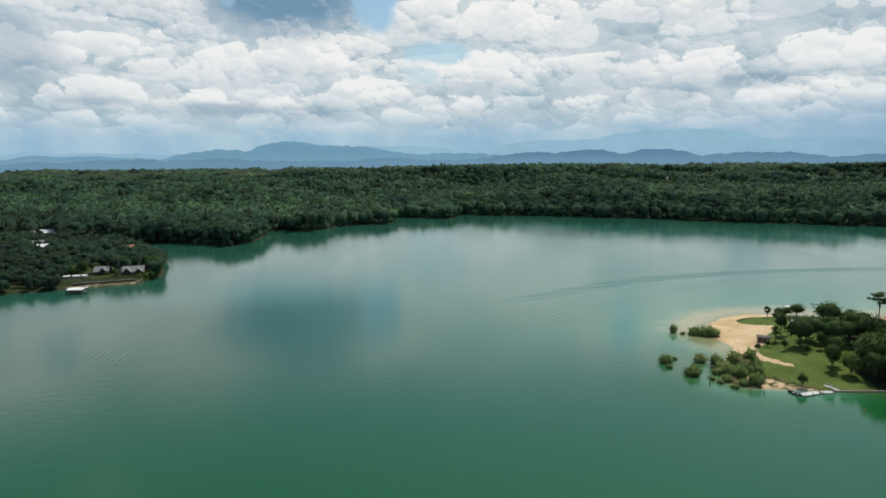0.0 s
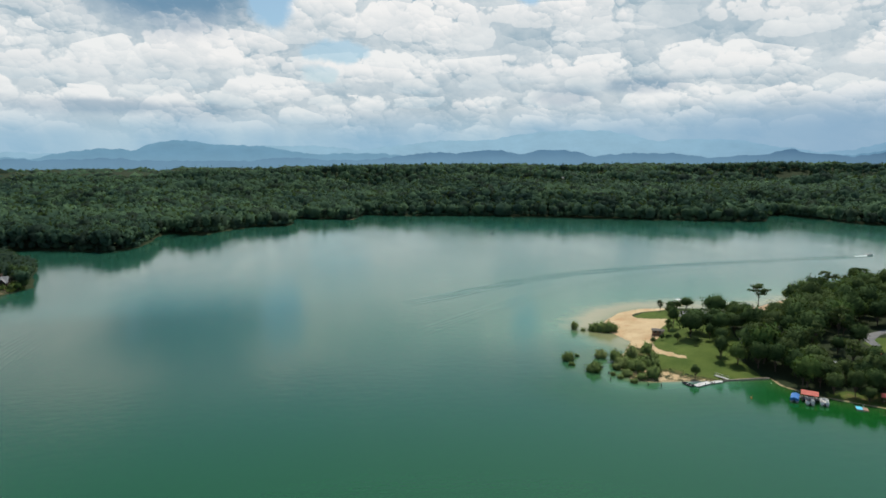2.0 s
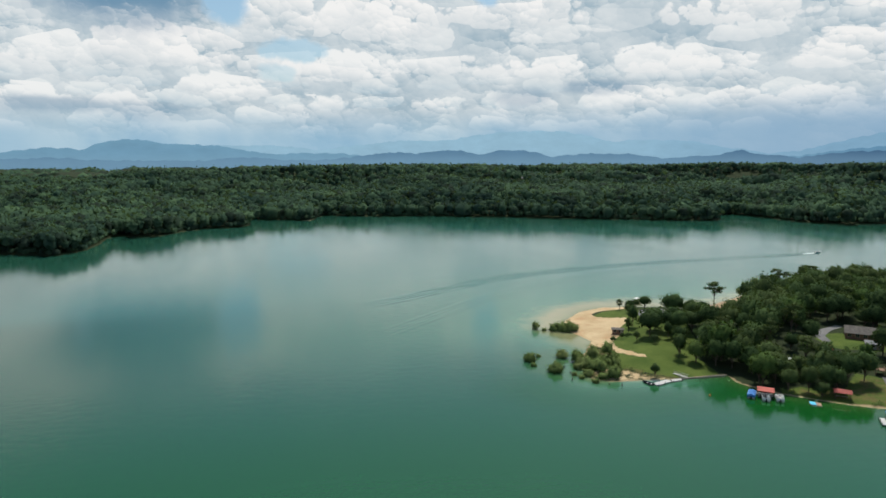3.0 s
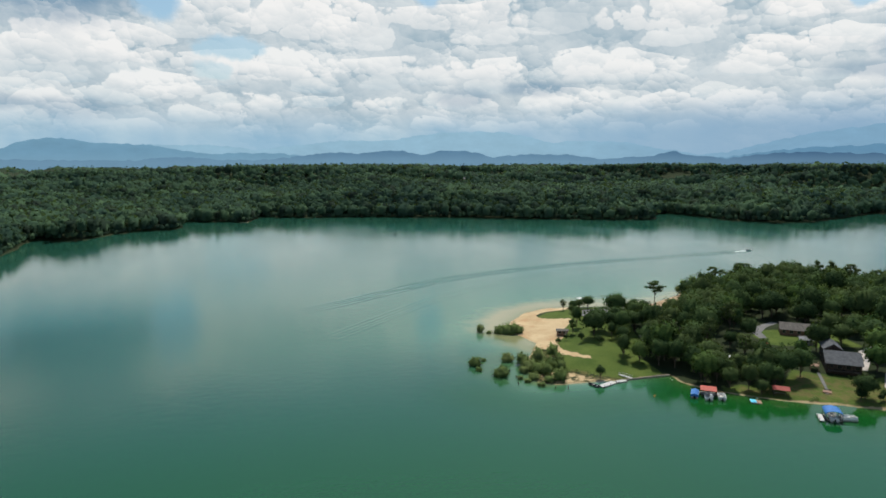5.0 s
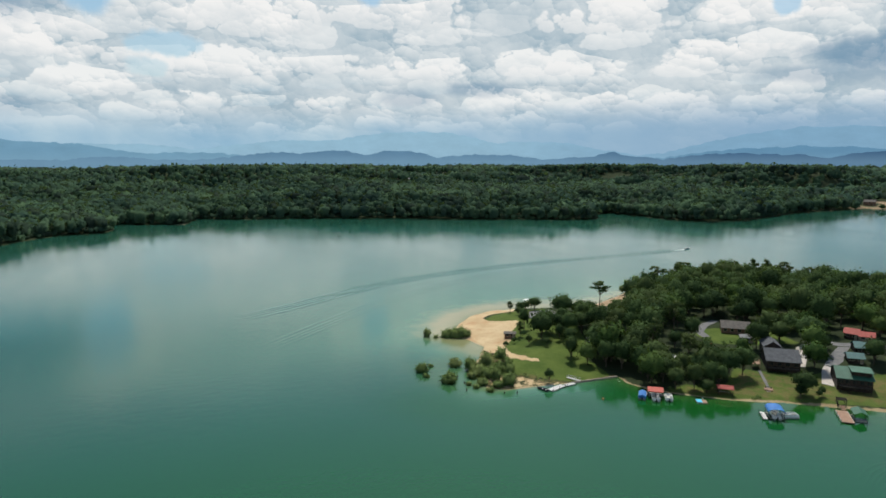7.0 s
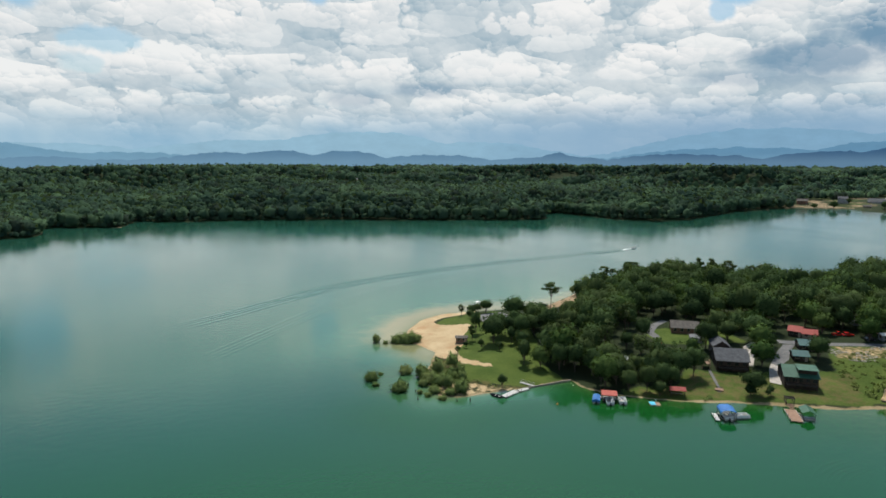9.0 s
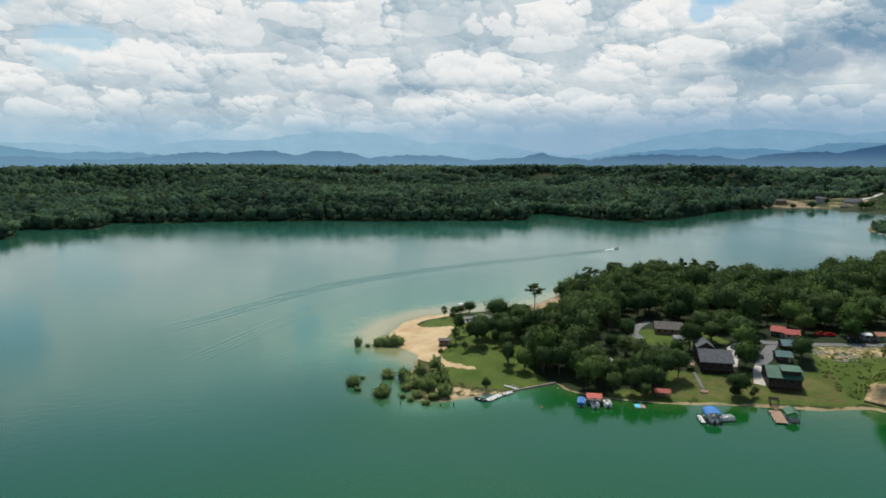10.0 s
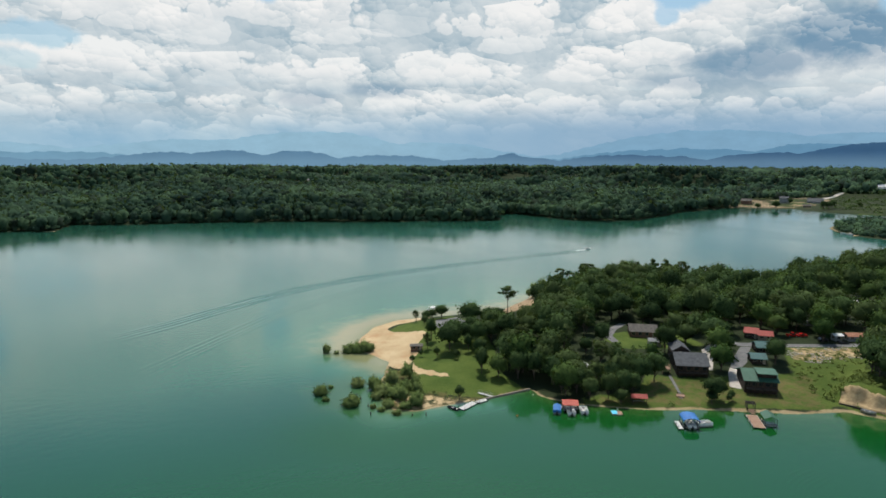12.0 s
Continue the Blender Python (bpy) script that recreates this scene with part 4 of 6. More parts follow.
def tree(name, seed, tall, wide, base, leaf, label, category, lobes=18, sprays=44, spray=0.44, flat=0.8, trunk=0.28, tiers=False, lift=0.1, depth=0.52, ragged=0.22):
    """A tree: tapered trunk with limbs, and a crown covered with leaf sprays, full or in open tiers. base: where the crown begins."""
    rng = np.random.default_rng(seed)
    random.seed(seed)
    thing = tagged(new(name), label, category)
    mid, half = (tall + base) / 2, (tall - base) / 2
    turn, up = rng.uniform(0, 2 * math.pi, 18) + np.arange(18) * 2.4, np.linspace(-0.75, 0.8, 18) + rng.uniform(-0.15, 0.15, 18)
    out = np.sqrt(np.clip(1 - up * up, 0, 1)) * rng.uniform(0.3, 0.82, 18)
    cx, cy, cz = out * wide * np.cos(turn), out * wide * np.sin(turn), mid + up * half * 0.82
    if tiers:
        r = wide * rng.uniform(0.22, 0.44, 18)
        v, f, m = leafy_heaps(cx, cy, cz, r, np.minimum(r * flat, half * 0.75), sprays, np.full(18, spray), rng, core=0.6, rise=0.08)
    else:
        v, f, m = lobed_crown(rng, wide, half, mid, lobes, sprays, spray, depth, ragged)
    # light the crown as one body
    away = (v - (0, 0, mid - 0.5 * half)) / (wide, wide, half * 1.4)
    m = 1.0 * m / np.linalg.norm(m, axis=1, keepdims=True) + 0.7 * away / np.maximum(np.linalg.norm(away, axis=1, keepdims=True), 0.01) + (0, 0, lift)
    raw("crown", v, f, leaf, thing, normals=m / np.linalg.norm(m, axis=1, keepdims=True))
    bm = bmesh.new()
    limb(bm, (0, 0, -0.4), (0.1, 0, base + half * 0.5), trunk, trunk * 0.55)
    for k in range(0, 18, 2):
        limb(bm, (0.05, 0, base * 0.85 + half * 0.1 * k / 18), (cx[k] * 0.85, cy[k] * 0.85, cz[k]), trunk * 0.45, trunk * 0.15, 4)
    part("trunk", bm, BARK, thing)
    return thing


def place_on_ground(thing, x, y, turn=0.0, sink=0.0):
    return pose(x, y, max(float(height(np.array([x]), np.array([y]))[0]), -0.4) - sink, 0, 0, turn)


class Kinds:
    """The first of each kind stands where its first place is; the rest are copies."""

    def __init__(self, made):
        self.made, self.used = made, [False] * len(made)

    def plant(self, k, x, y, turn, size=1.0):
        k %= len(self.made)
        m = place_on_ground(None, x, y, turn)
        if self.used[k]:
            ob = copy_thing(self.made[k], m)
        else:
            ob, self.used[k] = self.made[k], True
            ob.matrix_basis = m
        ob.scale = (size, size, size * (1 + 0.12 * math.sin(7 * x + 3 * y)))
        return ob


FULL = dict(lobes=64, sprays=980, spray=0.46)
OAKS = Kinds([tree("oak_tree", 11, 13.5, 5.6, 1.9, LEAF_OAK, "dark green broadleaf tree with a full crown", "tree", **FULL),
              tree("oak_tree", 12, 11.5, 5.0, 1.5, LEAF_OAK, "dark green broadleaf tree with a full crown", "tree", **FULL),
              tree("oak_tree", 13, 14.5, 4.8, 2.2, LEAF_OAK, "tall dark green broadleaf tree", "tree", **FULL),
              tree("oak_tree", 14, 12.5, 6.2, 1.9, LEAF_OAK, "broad green spreading tree", "tree", **FULL),
              tree("maple_tree", 15, 11.0, 4.6, 1.4, LEAF_BRIGHT, "bright green leafy tree", "tree", **FULL),
              tree("oak_tree", 16, 15.0, 5.2, 2.6, LEAF_OAK, "tall dark green broadleaf tree", "tree", **FULL)])
PINES = Kinds([tree("pine_tree", 21, 15.5, 4.5, 6.0, LEAF_PINE, "tall pine with a bare trunk and dark crown", "tree", flat=0.6, spray=0.40, sprays=40, tiers=True),
               tree("pine_tree", 23, 14.5, 5.0, 7.4, LEAF_PINE, "lone pine with flat tiers on a bare trunk", "tree", flat=0.34, spray=0.40, sprays=44, tiers=True),
               tree("pine_tree", 22, 14.5, 4.0, 4.8, LEAF_PINE, "tall dark green pine", "tree", flat=0.6, spray=0.40, sprays=40, tiers=True)])
LOW = dict(lobes=30, sprays=1150, trunk=0.10, lift=0.8, depth=0.62, ragged=0.30)
BUSHES = Kinds([tree("willow_bush", 31, 4.4, 3.1, -1.2, LEAF_WILLOW, "rounded yellow-green willow bush in shallow water", "bush", spray=0.27, **LOW),
                tree("willow_bush", 32, 3.4, 2.5, -1.0, LEAF_WILLOW, "rounded yellow-green willow bush in shallow water", "bush", spray=0.25, **LOW),
                tree("willow_bush", 33, 5.2, 2.5, -0.8, LEAF_WILLOW, "upright yellow-green willow bush on the sandy spit", "bush", spray=0.27, **LOW)])
SMALL = Kinds([tree("ornamental_tree", 41, 5.0, 1.7, 1.2, LEAF_OAK, "small round-headed tree on the lawn", "tree", lobes=14, sprays=300, spray=0.26, trunk=0.1),
               tree("ornamental_tree", 42, 8.0, 2.2, 1.5, LEAF_OAK, "slim dark green tree on the lawn", "tree", lobes=18, sprays=420, spray=0.32, trunk=0.14)])
YOUNG = Kinds([tree("young_tree", 51, 10.0, 2.9, 0.8, LEAF_WILLOW, "feathery bright green young tree beside the far sand", "tree", lobes=26, sprays=520, spray=0.36, trunk=0.12, depth=0.6, ragged=0.3, lift=0.5)])

# single trees: kind, place, turn, size
for kind, k, x, y, turn, size in (
        (OAKS, 3, 147.9, 254.7, 20, 0.92), (OAKS, 3, 170.3, 273.1, 70, 0.9), (SMALL, 1, 148.8, 271.3, 30, 1.2), (OAKS, 4, 148.2, 221.6, 10, 0.86), (OAKS, 0, 153.8, 217.2, 40, 0.82), (OAKS, 2, 157.8, 213.0, 130, 0.84),
        (OAKS, 5, 161.0, 206.0, 200, 0.82), (OAKS, 1, 169.2, 208.0, 300, 0.9), (OAKS, 2, 167.7, 196.5, 15, 0.60), (OAKS, 0, 173.6, 197.5, 70, 0.68), (OAKS, 5, 174.6, 191.6, 33, 0.62),
        (OAKS, 1, 179.6, 190.2, 160, 0.74), (OAKS, 3, 184.0, 187.2, 250, 0.82), (OAKS, 2, 190.2, 186.4, 12, 0.85), (OAKS, 0, 157.5, 224.0, 88, 0.85), (OAKS, 3, 164.0, 217.0, 210, 0.85), (OAKS, 0, 186.0, 196.0, 20, 0.72),
        (OAKS, 0, 162.2, 195.6, 11, 0.72), (OAKS, 5, 161.9, 189.0, 80, 0.58), (OAKS, 2, 167.3, 186.0, 140, 0.64), (OAKS, 1, 168.2, 181.2, 210, 0.5), (OAKS, 2, 157.0, 197.5, 250, 0.6), (OAKS, 5, 172.5, 184.5, 20, 0.6), (OAKS, 0, 176.5, 184.0, 120, 0.62), (OAKS, 4, 218.0, 179.6, 45, 1.0), (OAKS, 3, 237.5, 197.0, 99, 1.1), (OAKS, 0, 231.0, 187.5, 20, 0.72), (OAKS, 1, 228.7, 203.2, 180, 0.9), (OAKS, 0, 230.5, 210.0, 0, 0.9), (OAKS, 2, 239.5, 172.0, 75, 0.75), (OAKS, 1, 244.5, 175.0, 190, 0.72),
        (OAKS, 3, 196.2, 166.4, 60, 0.66), (OAKS, 1, 193.6, 165.8, 20, 0.40), (SMALL, 0, 200.6, 163.4, 220, 0.75), (SMALL, 0, 198.6, 162.8, 120, 0.6), (PINES, 2, 142.6, 263.8, 30, 0.58), (OAKS, 3, 154.5, 262.0, 230, 0.78),
        (PINES, 2, 160.4, 305.8, 0, 0.5), (OAKS, 1, 165.5, 305.0, 40, 0.46), (OAKS, 0, 170.0, 306.5, 140, 0.48), (OAKS, 3, 175.0, 306.0, 240, 0.56), (OAKS, 1, 160.5, 297.0, 180, 0.42),
        (OAKS, 0, 166, 251, 0, 0.85), (OAKS, 2, 164.8, 264.0, 30, 0.68), (OAKS, 5, 159.5, 251.0, 120, 0.78), (OAKS, 1, 155.0, 243.5, 210, 0.62), (OAKS, 0, 158.0, 257.5, 310, 0.72), (OAKS, 5, 171, 258, 50, 0.72), (OAKS, 2, 172.5, 246, 90, 0.85), (OAKS, 1, 160.5, 234, 20, 0.85), (OAKS, 3, 158, 227, 70, 0.8), (OAKS, 0, 167, 238, 140, 0.85), (OAKS, 5, 177, 269, 0, 0.68),
        (OAKS, 1, 181, 277, 33, 0.62), (OAKS, 3, 190, 279, 170, 0.6), 
        (SMALL, 0, 139.5, 251.0, 0, 0.9), (SMALL, 0, 144.5, 244.7, 70, 0.9), (SMALL, 0, 129.8, 253.5, 150, 0.72), (SMALL, 0, 136.0, 257.5, 200, 0.55), (SMALL, 0, 124.8, 211.6, 10, 1.05),
        (SMALL, 1, 144.4, 227.0, 100, 1.15), (SMALL, 1, 147.5, 231.0, 10, 1.2), (SMALL, 1, 153.5, 249.5, 10, 0.9),
        (PINES, 1, 210.0, 297.6, 0, 1.0), (YOUNG, 0, 247.5, 322.0, 0, 0.9), (YOUNG, 0, 252.0, 319.5, 80, 1.05), (YOUNG, 0, 243.5, 321.5, 160, 0.7),
        (OAKS, 5, 244.0, 136.0, 0, 1.0), (OAKS, 3, 248.5, 141.0, 40, 1.0), (OAKS, 0, 254.5, 146.0, 100, 1.0), (OAKS, 2, 259.0, 139.0, 10, 1.05), (OAKS, 5, 264.0, 149.0, 70, 1.0), (OAKS, 1, 250.0, 128.0, 70, 1.0),
        (OAKS, 3, 270.0, 152.0, 190, 0.95), (OAKS, 0, 262.0, 130.0, 280, 1.0)):
    tagged(kind.plant(k, x, y, turn, size), group="trees of the peninsula")
for k, x, y, size in ((0, 87.4, 241.0, 0.85), (1, 86.6, 234.5, 0.55), (1, 92.5, 245.0, 0.45), (0, 101.4, 242.0, 0.85), (0, 92.3, 226.5, 1.0), (1, 94.4, 228.3, 0.7), (2, 106.3, 285.0, 0.8), (1, 109.3, 281.5, 0.5),
                      (0, 114.5, 281.0, 1.0), (0, 117.6, 279.5, 1.05), (0, 120.6, 278.0, 1.0), (1, 122.8, 277.5, 0.85),
                      (2, 105.0, 236.0, 1.1), (0, 105.3, 229.5, 1.0), (2, 111.0, 234.0, 1.15), (0, 113.5, 228.5, 0.95), (2, 117.0, 228.0, 0.85), (0, 102.2, 219.5, 0.7), (1, 106.0, 215.0, 0.8), (0, 110.0, 215.0, 0.85),
                      (1, 98.8, 217.5, 0.6), (1, 101.8, 212.4, 0.65), (2, 119.7, 239.0, 1.1), (0, 107.7, 225.5, 1.05), (1, 101.9, 227.2, 0.85), (2, 108.4, 221.4, 0.9), (0, 112.5, 218.5, 0.8), (2, 114.8, 222.5, 0.8), (1, 97.5, 221.0, 0.5)):
    tagged(BUSHES.plant(k, x, y, 53 * k + 7 * x, size), group="willow bushes on the spit")

# trees about the lake houses on the far point
for k, x, y, size in ((0, -224.5, 437.0, 0.75), (2, -219.0, 441.0, 0.8), (5, -205.0, 443.0, 0.8), (1, -200.5, 434.0, 0.62), (3, -231.0, 441.0, 0.8), (0, -241.5, 431.0, 0.7), (1, -223.0, 421.5, 0.5), (5, -213.0, 446.0, 0.8),
                      (2, -246.0, 424.0, 0.7), (3, -251.0, 418.5, 0.6), (1, -226.0, 416.5, 0.34), (0, -219.5, 417.5, 0.3), (1, -203.5, 423.5, 0.36), (4, -201.5, 428.5, 0.5)):
    tagged(OAKS.plant(k, x, y, 40 * k + 11 * x, size), group="trees of the far point")


# single trees on the bare flats
for k, x, y, size in ((0, 1026, 676, 0.95), (3, 1048, 657, 1.1), (1, 1131, 681, 0.9), (2, 1080, 597, 1.0), (0, 1088, 592, 1.2), (5, 1106, 596, 1.1), (1, 1150, 575, 0.9)):
    tagged(OAKS.plant(k, x, y, 31 * k + x, size), group="trees of the far flats")


def grove():
    """The woods of the peninsula, tree by tree."""
    rng = np.random.default_rng(5)
    gap = 9.1
    gx, gy = np.meshgrid(np.arange(150, 560, gap), np.arange(100, 345, gap))
    x, y = gx.ravel() + rng.uniform(-0.4, 0.4, gx.size) * gap, gy.ravel() + rng.uniform(-0.4, 0.4, gx.size) * gap
    ok = (inside(x, y, PENINSULA) > 4.5) & (y > 43 + 0.40 * (x - 15))
    for plan, rim in ((GRASSES, 2), (SLOPES, 4), (LOT, 3), (NORTH_CLEAR, 3), (FAR_SANDS, 3), (SANDS, 4), (LANE, 2), (DRIVE, 2), (NORTH_ROAD, 2), (SOUTH_DRIVE, 2)):
        ok &= inside(x, y, plan) < -rim
    for px, py, r in ((174, 285, 15), (204, 188, 11), (221, 221, 9), (179, 209, 4), (195, 208, 3), (235, 176, 8), (247, 182, 8), (262, 191, 10), (290, 171, 9), (356, 202, 14), (345, 190, 9), (336, 180, 7), (325, 210, 8), (163, 239, 5), (162, 274, 11), (177, 207, 3), (236, 139, 9), (341, 195, 7), (330, 190, 5)):
        ok &= np.hypot(x - px, y - py) > r
    x, y = x[ok], y[ok]
    # towards the far sand the trees stand lower, down to brush
    back, side = (x - 176) * 0.6 + (y - 252) * 0.8, (x - 176) * 0.8 - (y - 252) * 0.6
    tall = np.where(side < 13, np.clip(1.0 - 0.022 * back, 0, 1), 1.0)
    tall = np.where((x > 183) & (x < 213) & (y > 192) & (y < 224), 0.62, tall)
    x, y, tall = x[tall > 0.25], y[tall > 0.25], tall[tall > 0.25]
    kinds = np.where(rng.random(len(x)) < 0.2, 4, rng.integers(0, 6, len(x)))
    for k in range(len(x)):
        rear = y[k] > 330 - 0.25 * (x[k] - 200) or rng.random() < 0.1
        if rear and tall[k] > 0.9 and rng.random() < 0.62:
            ob = PINES.plant(2 * int(kinds[k] % 2), x[k], y[k], rng.uniform(0, 360), rng.uniform(0.88, 1.08))
        else:
            ob = OAKS.plant(int(kinds[k]), x[k], y[k], rng.uniform(0, 360), (0.78 + 0.5 * rng.beta(1.5, 2.0)) * tall[k] * (1.22 if y[k] - 43 < 0.58 * (x[k] - 15) and y[k] > 205 else 1.0))
        tagged(ob, group="trees of the peninsula")
    return len(x)


LANE = [(243, 197), (247, 199.5), (251, 194.5), (266, 182.8), (282, 171.8), (310, 158), (340, 146), (338, 142), (306, 154.5), (280, 168.8), (263, 179.8), (248, 190.5)]
DRIVE = [(243.5, 200.5), (229, 196), (220, 187.8), (214, 183.2), (215.6, 181.2), (222, 185.6), (231, 193.2), (244.5, 197.2)]
NORTH_ROAD = [(206, 221), (209.5, 221), (213, 228), (221, 233.5), (232, 238.0), (231, 241), (218, 236.5), (209.5, 230)]
SOUTH_DRIVE = [(223.1, 179.4), (233, 184.5), (246, 190.5), (250, 188.3), (239, 182.8), (232, 178.4), (224, 176.3)]
grove()

# ---- building blocks ----
def box(bm, x, y, z, sx, sy, sz, bevel=0.0, turn=0.0):
    """A box with its foot at z, its edges worn round by bevel."""
    made = bmesh.ops.create_cube(bm, size=1.0, matrix=pose(x, y, z + sz / 2, 0, 0, turn) @ Matrix.Diagonal((sx, sy, sz, 1)))
    if bevel:
        edges = list({e for v in made["verts"] for e in v.link_edges})
        bmesh.ops.bevel(bm, geom=edges, offset=bevel, segments=1, affect="EDGES")
    return bm


def boxes(*rows):
    bm = bmesh.new()
    for row in rows:
        box(bm, *row)
    return bm


def prism(bm, outline, x0, x1, axis="x"):
    """An outline in (across, z) drawn out along x or y."""
    def at(u, a, z):
        return (u, a, z) if axis == "x" else (a, u, z)
    ends = [[bm.verts.new(at(u, a, z)) for a, z in outline] for u in (x0, x1)]
    count = len(outline)
    for k in range(count):
        bm.faces.new((ends[0][k], ends[0][(k + 1) % count], ends[1][(k + 1) % count], ends[1][k]))
    bm.faces.new(ends[0][::-1])
    bm.faces.new(ends[1])
    bmesh.ops.recalc_face_normals(bm, faces=bm.faces[:])
    return bm


def tube(bm, a, b, r, sides=8):
    a, b = Vector(a), Vector(b)
    m = Matrix.Translation((a + b) / 2) @ (b - a).to_track_quat("Z", "Y").to_matrix().to_4x4()
    bmesh.ops.create_cone(bm, cap_ends=True, segments=sides, radius1=r, radius2=r, depth=(b - a).length, matrix=m)
    return bm


def land(x, y):
    return float(height(np.array([x]), np.array([y]))[0])


def thing(name, x, y, z, turn, label, category, group=""):
    ob = tagged(new(name), label, category, group)
    ob.matrix_basis = pose(x, y, z, 0, 0, turn)
    return ob


def add_seams(roof, width, depth, eave, rise, gap, over=0.5):
    """The raised seams of a metal roof, one part each, on one shared mesh."""
    half, fall = depth / 2 + over, rise * over / (depth / 2)
    bm = bmesh.new()
    prism(bm, [(-half, eave - fall), (0, eave + rise), (half, eave - fall), (half, eave - fall + 0.06), (0, eave + rise + 0.06), (-half, eave - fall + 0.06)], -0.03, 0.03)
    first = part("seam", bm, roof.data.materials[0], roof)
    count = int((width + 2 * over) / gap)
    for k in range(count + 1):
        ob = first if k == 0 else first.copy()
        if k:
            scene.collection.objects.link(ob)
        ob.location = (-width / 2 - over + 0.04 + k * (width + 2 * over - 0.08) / count, 0, 0)


def gable_roof(width, depth, eave, rise, over=0.5, thick=0.18):
    """Two slopes along x, with thickness and overhang."""
    bm = bmesh.new()
    half = depth / 2 + over
    fall = rise * over / (depth / 2)
    prism(bm, [(-half, eave - fall), (0, eave + rise), (half, eave - fall), (half, eave - fall - thick), (0, eave + rise - thick * 1.1), (-half, eave - fall - thick)], -width / 2 - over, width / 2 + over)
    return bm


def window(house, x, y, z, w, h, side, trim):
    """A framed pane in the front (side 0) or in an end wall (side 1 or -1)."""
    m = pose(x, y, z) if side == 0 else pose(x, y, z, 0, 0, 90 * side)
    bm = boxes((-w / 2, 0, 0, 0.1, 0.12, h), (w / 2, 0, 0, 0.1, 0.12, h), (0, 0, h - 0.05, w + 0.1, 0.12, 0.1), (0, 0, -0.08, w + 0.2, 0.2, 0.1), (0, 0, 0, 0.06, 0.1, h))
    frame_part = part("window", bm, trim, house)
    frame_part.matrix_basis = m
    part("pane", boxes((0, 0.02, 0.02, w - 0.08, 0.03, h - 0.06)), GLASS_DARK, frame_part, "dark window glass")


def house(name, x, y, turn, width, depth, walls, rise, wall_mat, roof_mat, label, seams=0.0, windows=4, porch=0.0, chimney=False, base=None, trim=None):
    """A gabled house whose front wall's middle stands at x, y; its ridge runs along the front."""
    z = land(x, y) if base is None else base
    ob = thing(name, x, y, z, turn, label, "house")
    trim = trim or SIDING_TAN
    bm = bmesh.new()
    prism(bm, [(-depth / 2, -1.2), (-depth / 2, walls - 0.2), (0, walls + rise - 0.3), (depth / 2, walls - 0.2), (depth / 2, -1.2)], -width / 2, width / 2)
    body = part("wall", bm, wall_mat, ob)
    body.location = (0, depth / 2, 0)
    cover = part("roof", gable_roof(width, depth, walls, rise), roof_mat, ob)
    cover.location = (0, depth / 2, 0)
    if seams:
        add_seams(cover, width, depth, walls, rise, seams)
    if chimney:
        stack = part("chimney", boxes((width * 0.22, depth * 0.12, walls + rise * 0.3, 0.9, 0.7, rise * 1.1, 0.03), (width * 0.22, depth * 0.12, walls + rise * 1.4, 1.05, 0.85, 0.15, 0.03)), BRICK_WALL, cover)
        tagged(stack, "brown brick chimney")
    for k in range(windows):
        window(ob, (k + 0.5) * width / windows - width / 2, -0.04, 1.0 if walls < 3.5 else walls - 1.9, 1.3, 1.2, 0, trim)
    if walls > 3.5:
        for k in range(windows - 1):
            window(ob, (k + 1) * width / windows - width / 2, -0.04, 0.7, 1.2, 1.2, 0, trim)
    for side in (-1, 1):
        window(ob, side * (width / 2 + 0.04), depth * 0.45, max(1.0, walls - 1.9), 1.2, 1.2, side, trim)
    door = part("door", boxes((width * 0.36, -0.05, 0.05, 1.0, 0.1, 2.05, 0.01)), trim, ob)
    part("handle", boxes((width * 0.36 + 0.35, -0.13, 1.0, 0.06, 0.06, 0.15)), METAL_GREY, door)
    # porch parts in dark colours that stand in for the front's shade
    if porch:
        deck_z = walls - 2.6 if walls > 3.5 else 0.25
        part("porch_deck", boxes((0, -porch / 2, deck_z - 0.2, width * 0.9, porch, 0.2, 0.02)), TIMBER_DARK, ob)
        for k in range(5):
            px = (k / 4 - 0.5) * width * 0.86
            part("post", boxes((px, -porch + 0.15, -1.0, 0.16, 0.16, deck_z + 3.3)), LOG_WALL, ob)
        rail = [(0, -porch + 0.1, deck_z + 0.95, width * 0.88, 0.08, 0.08), (0, -porch + 0.1, deck_z + 0.1, width * 0.88, 0.06, 0.08)]
        rail += [((k / 30 - 0.5) * width * 0.87, -porch + 0.1, deck_z + 0.1, 0.05, 0.05, 0.9) for k in range(31)]
        part("railing", boxes(*rail), LOG_WALL, ob)
    return ob


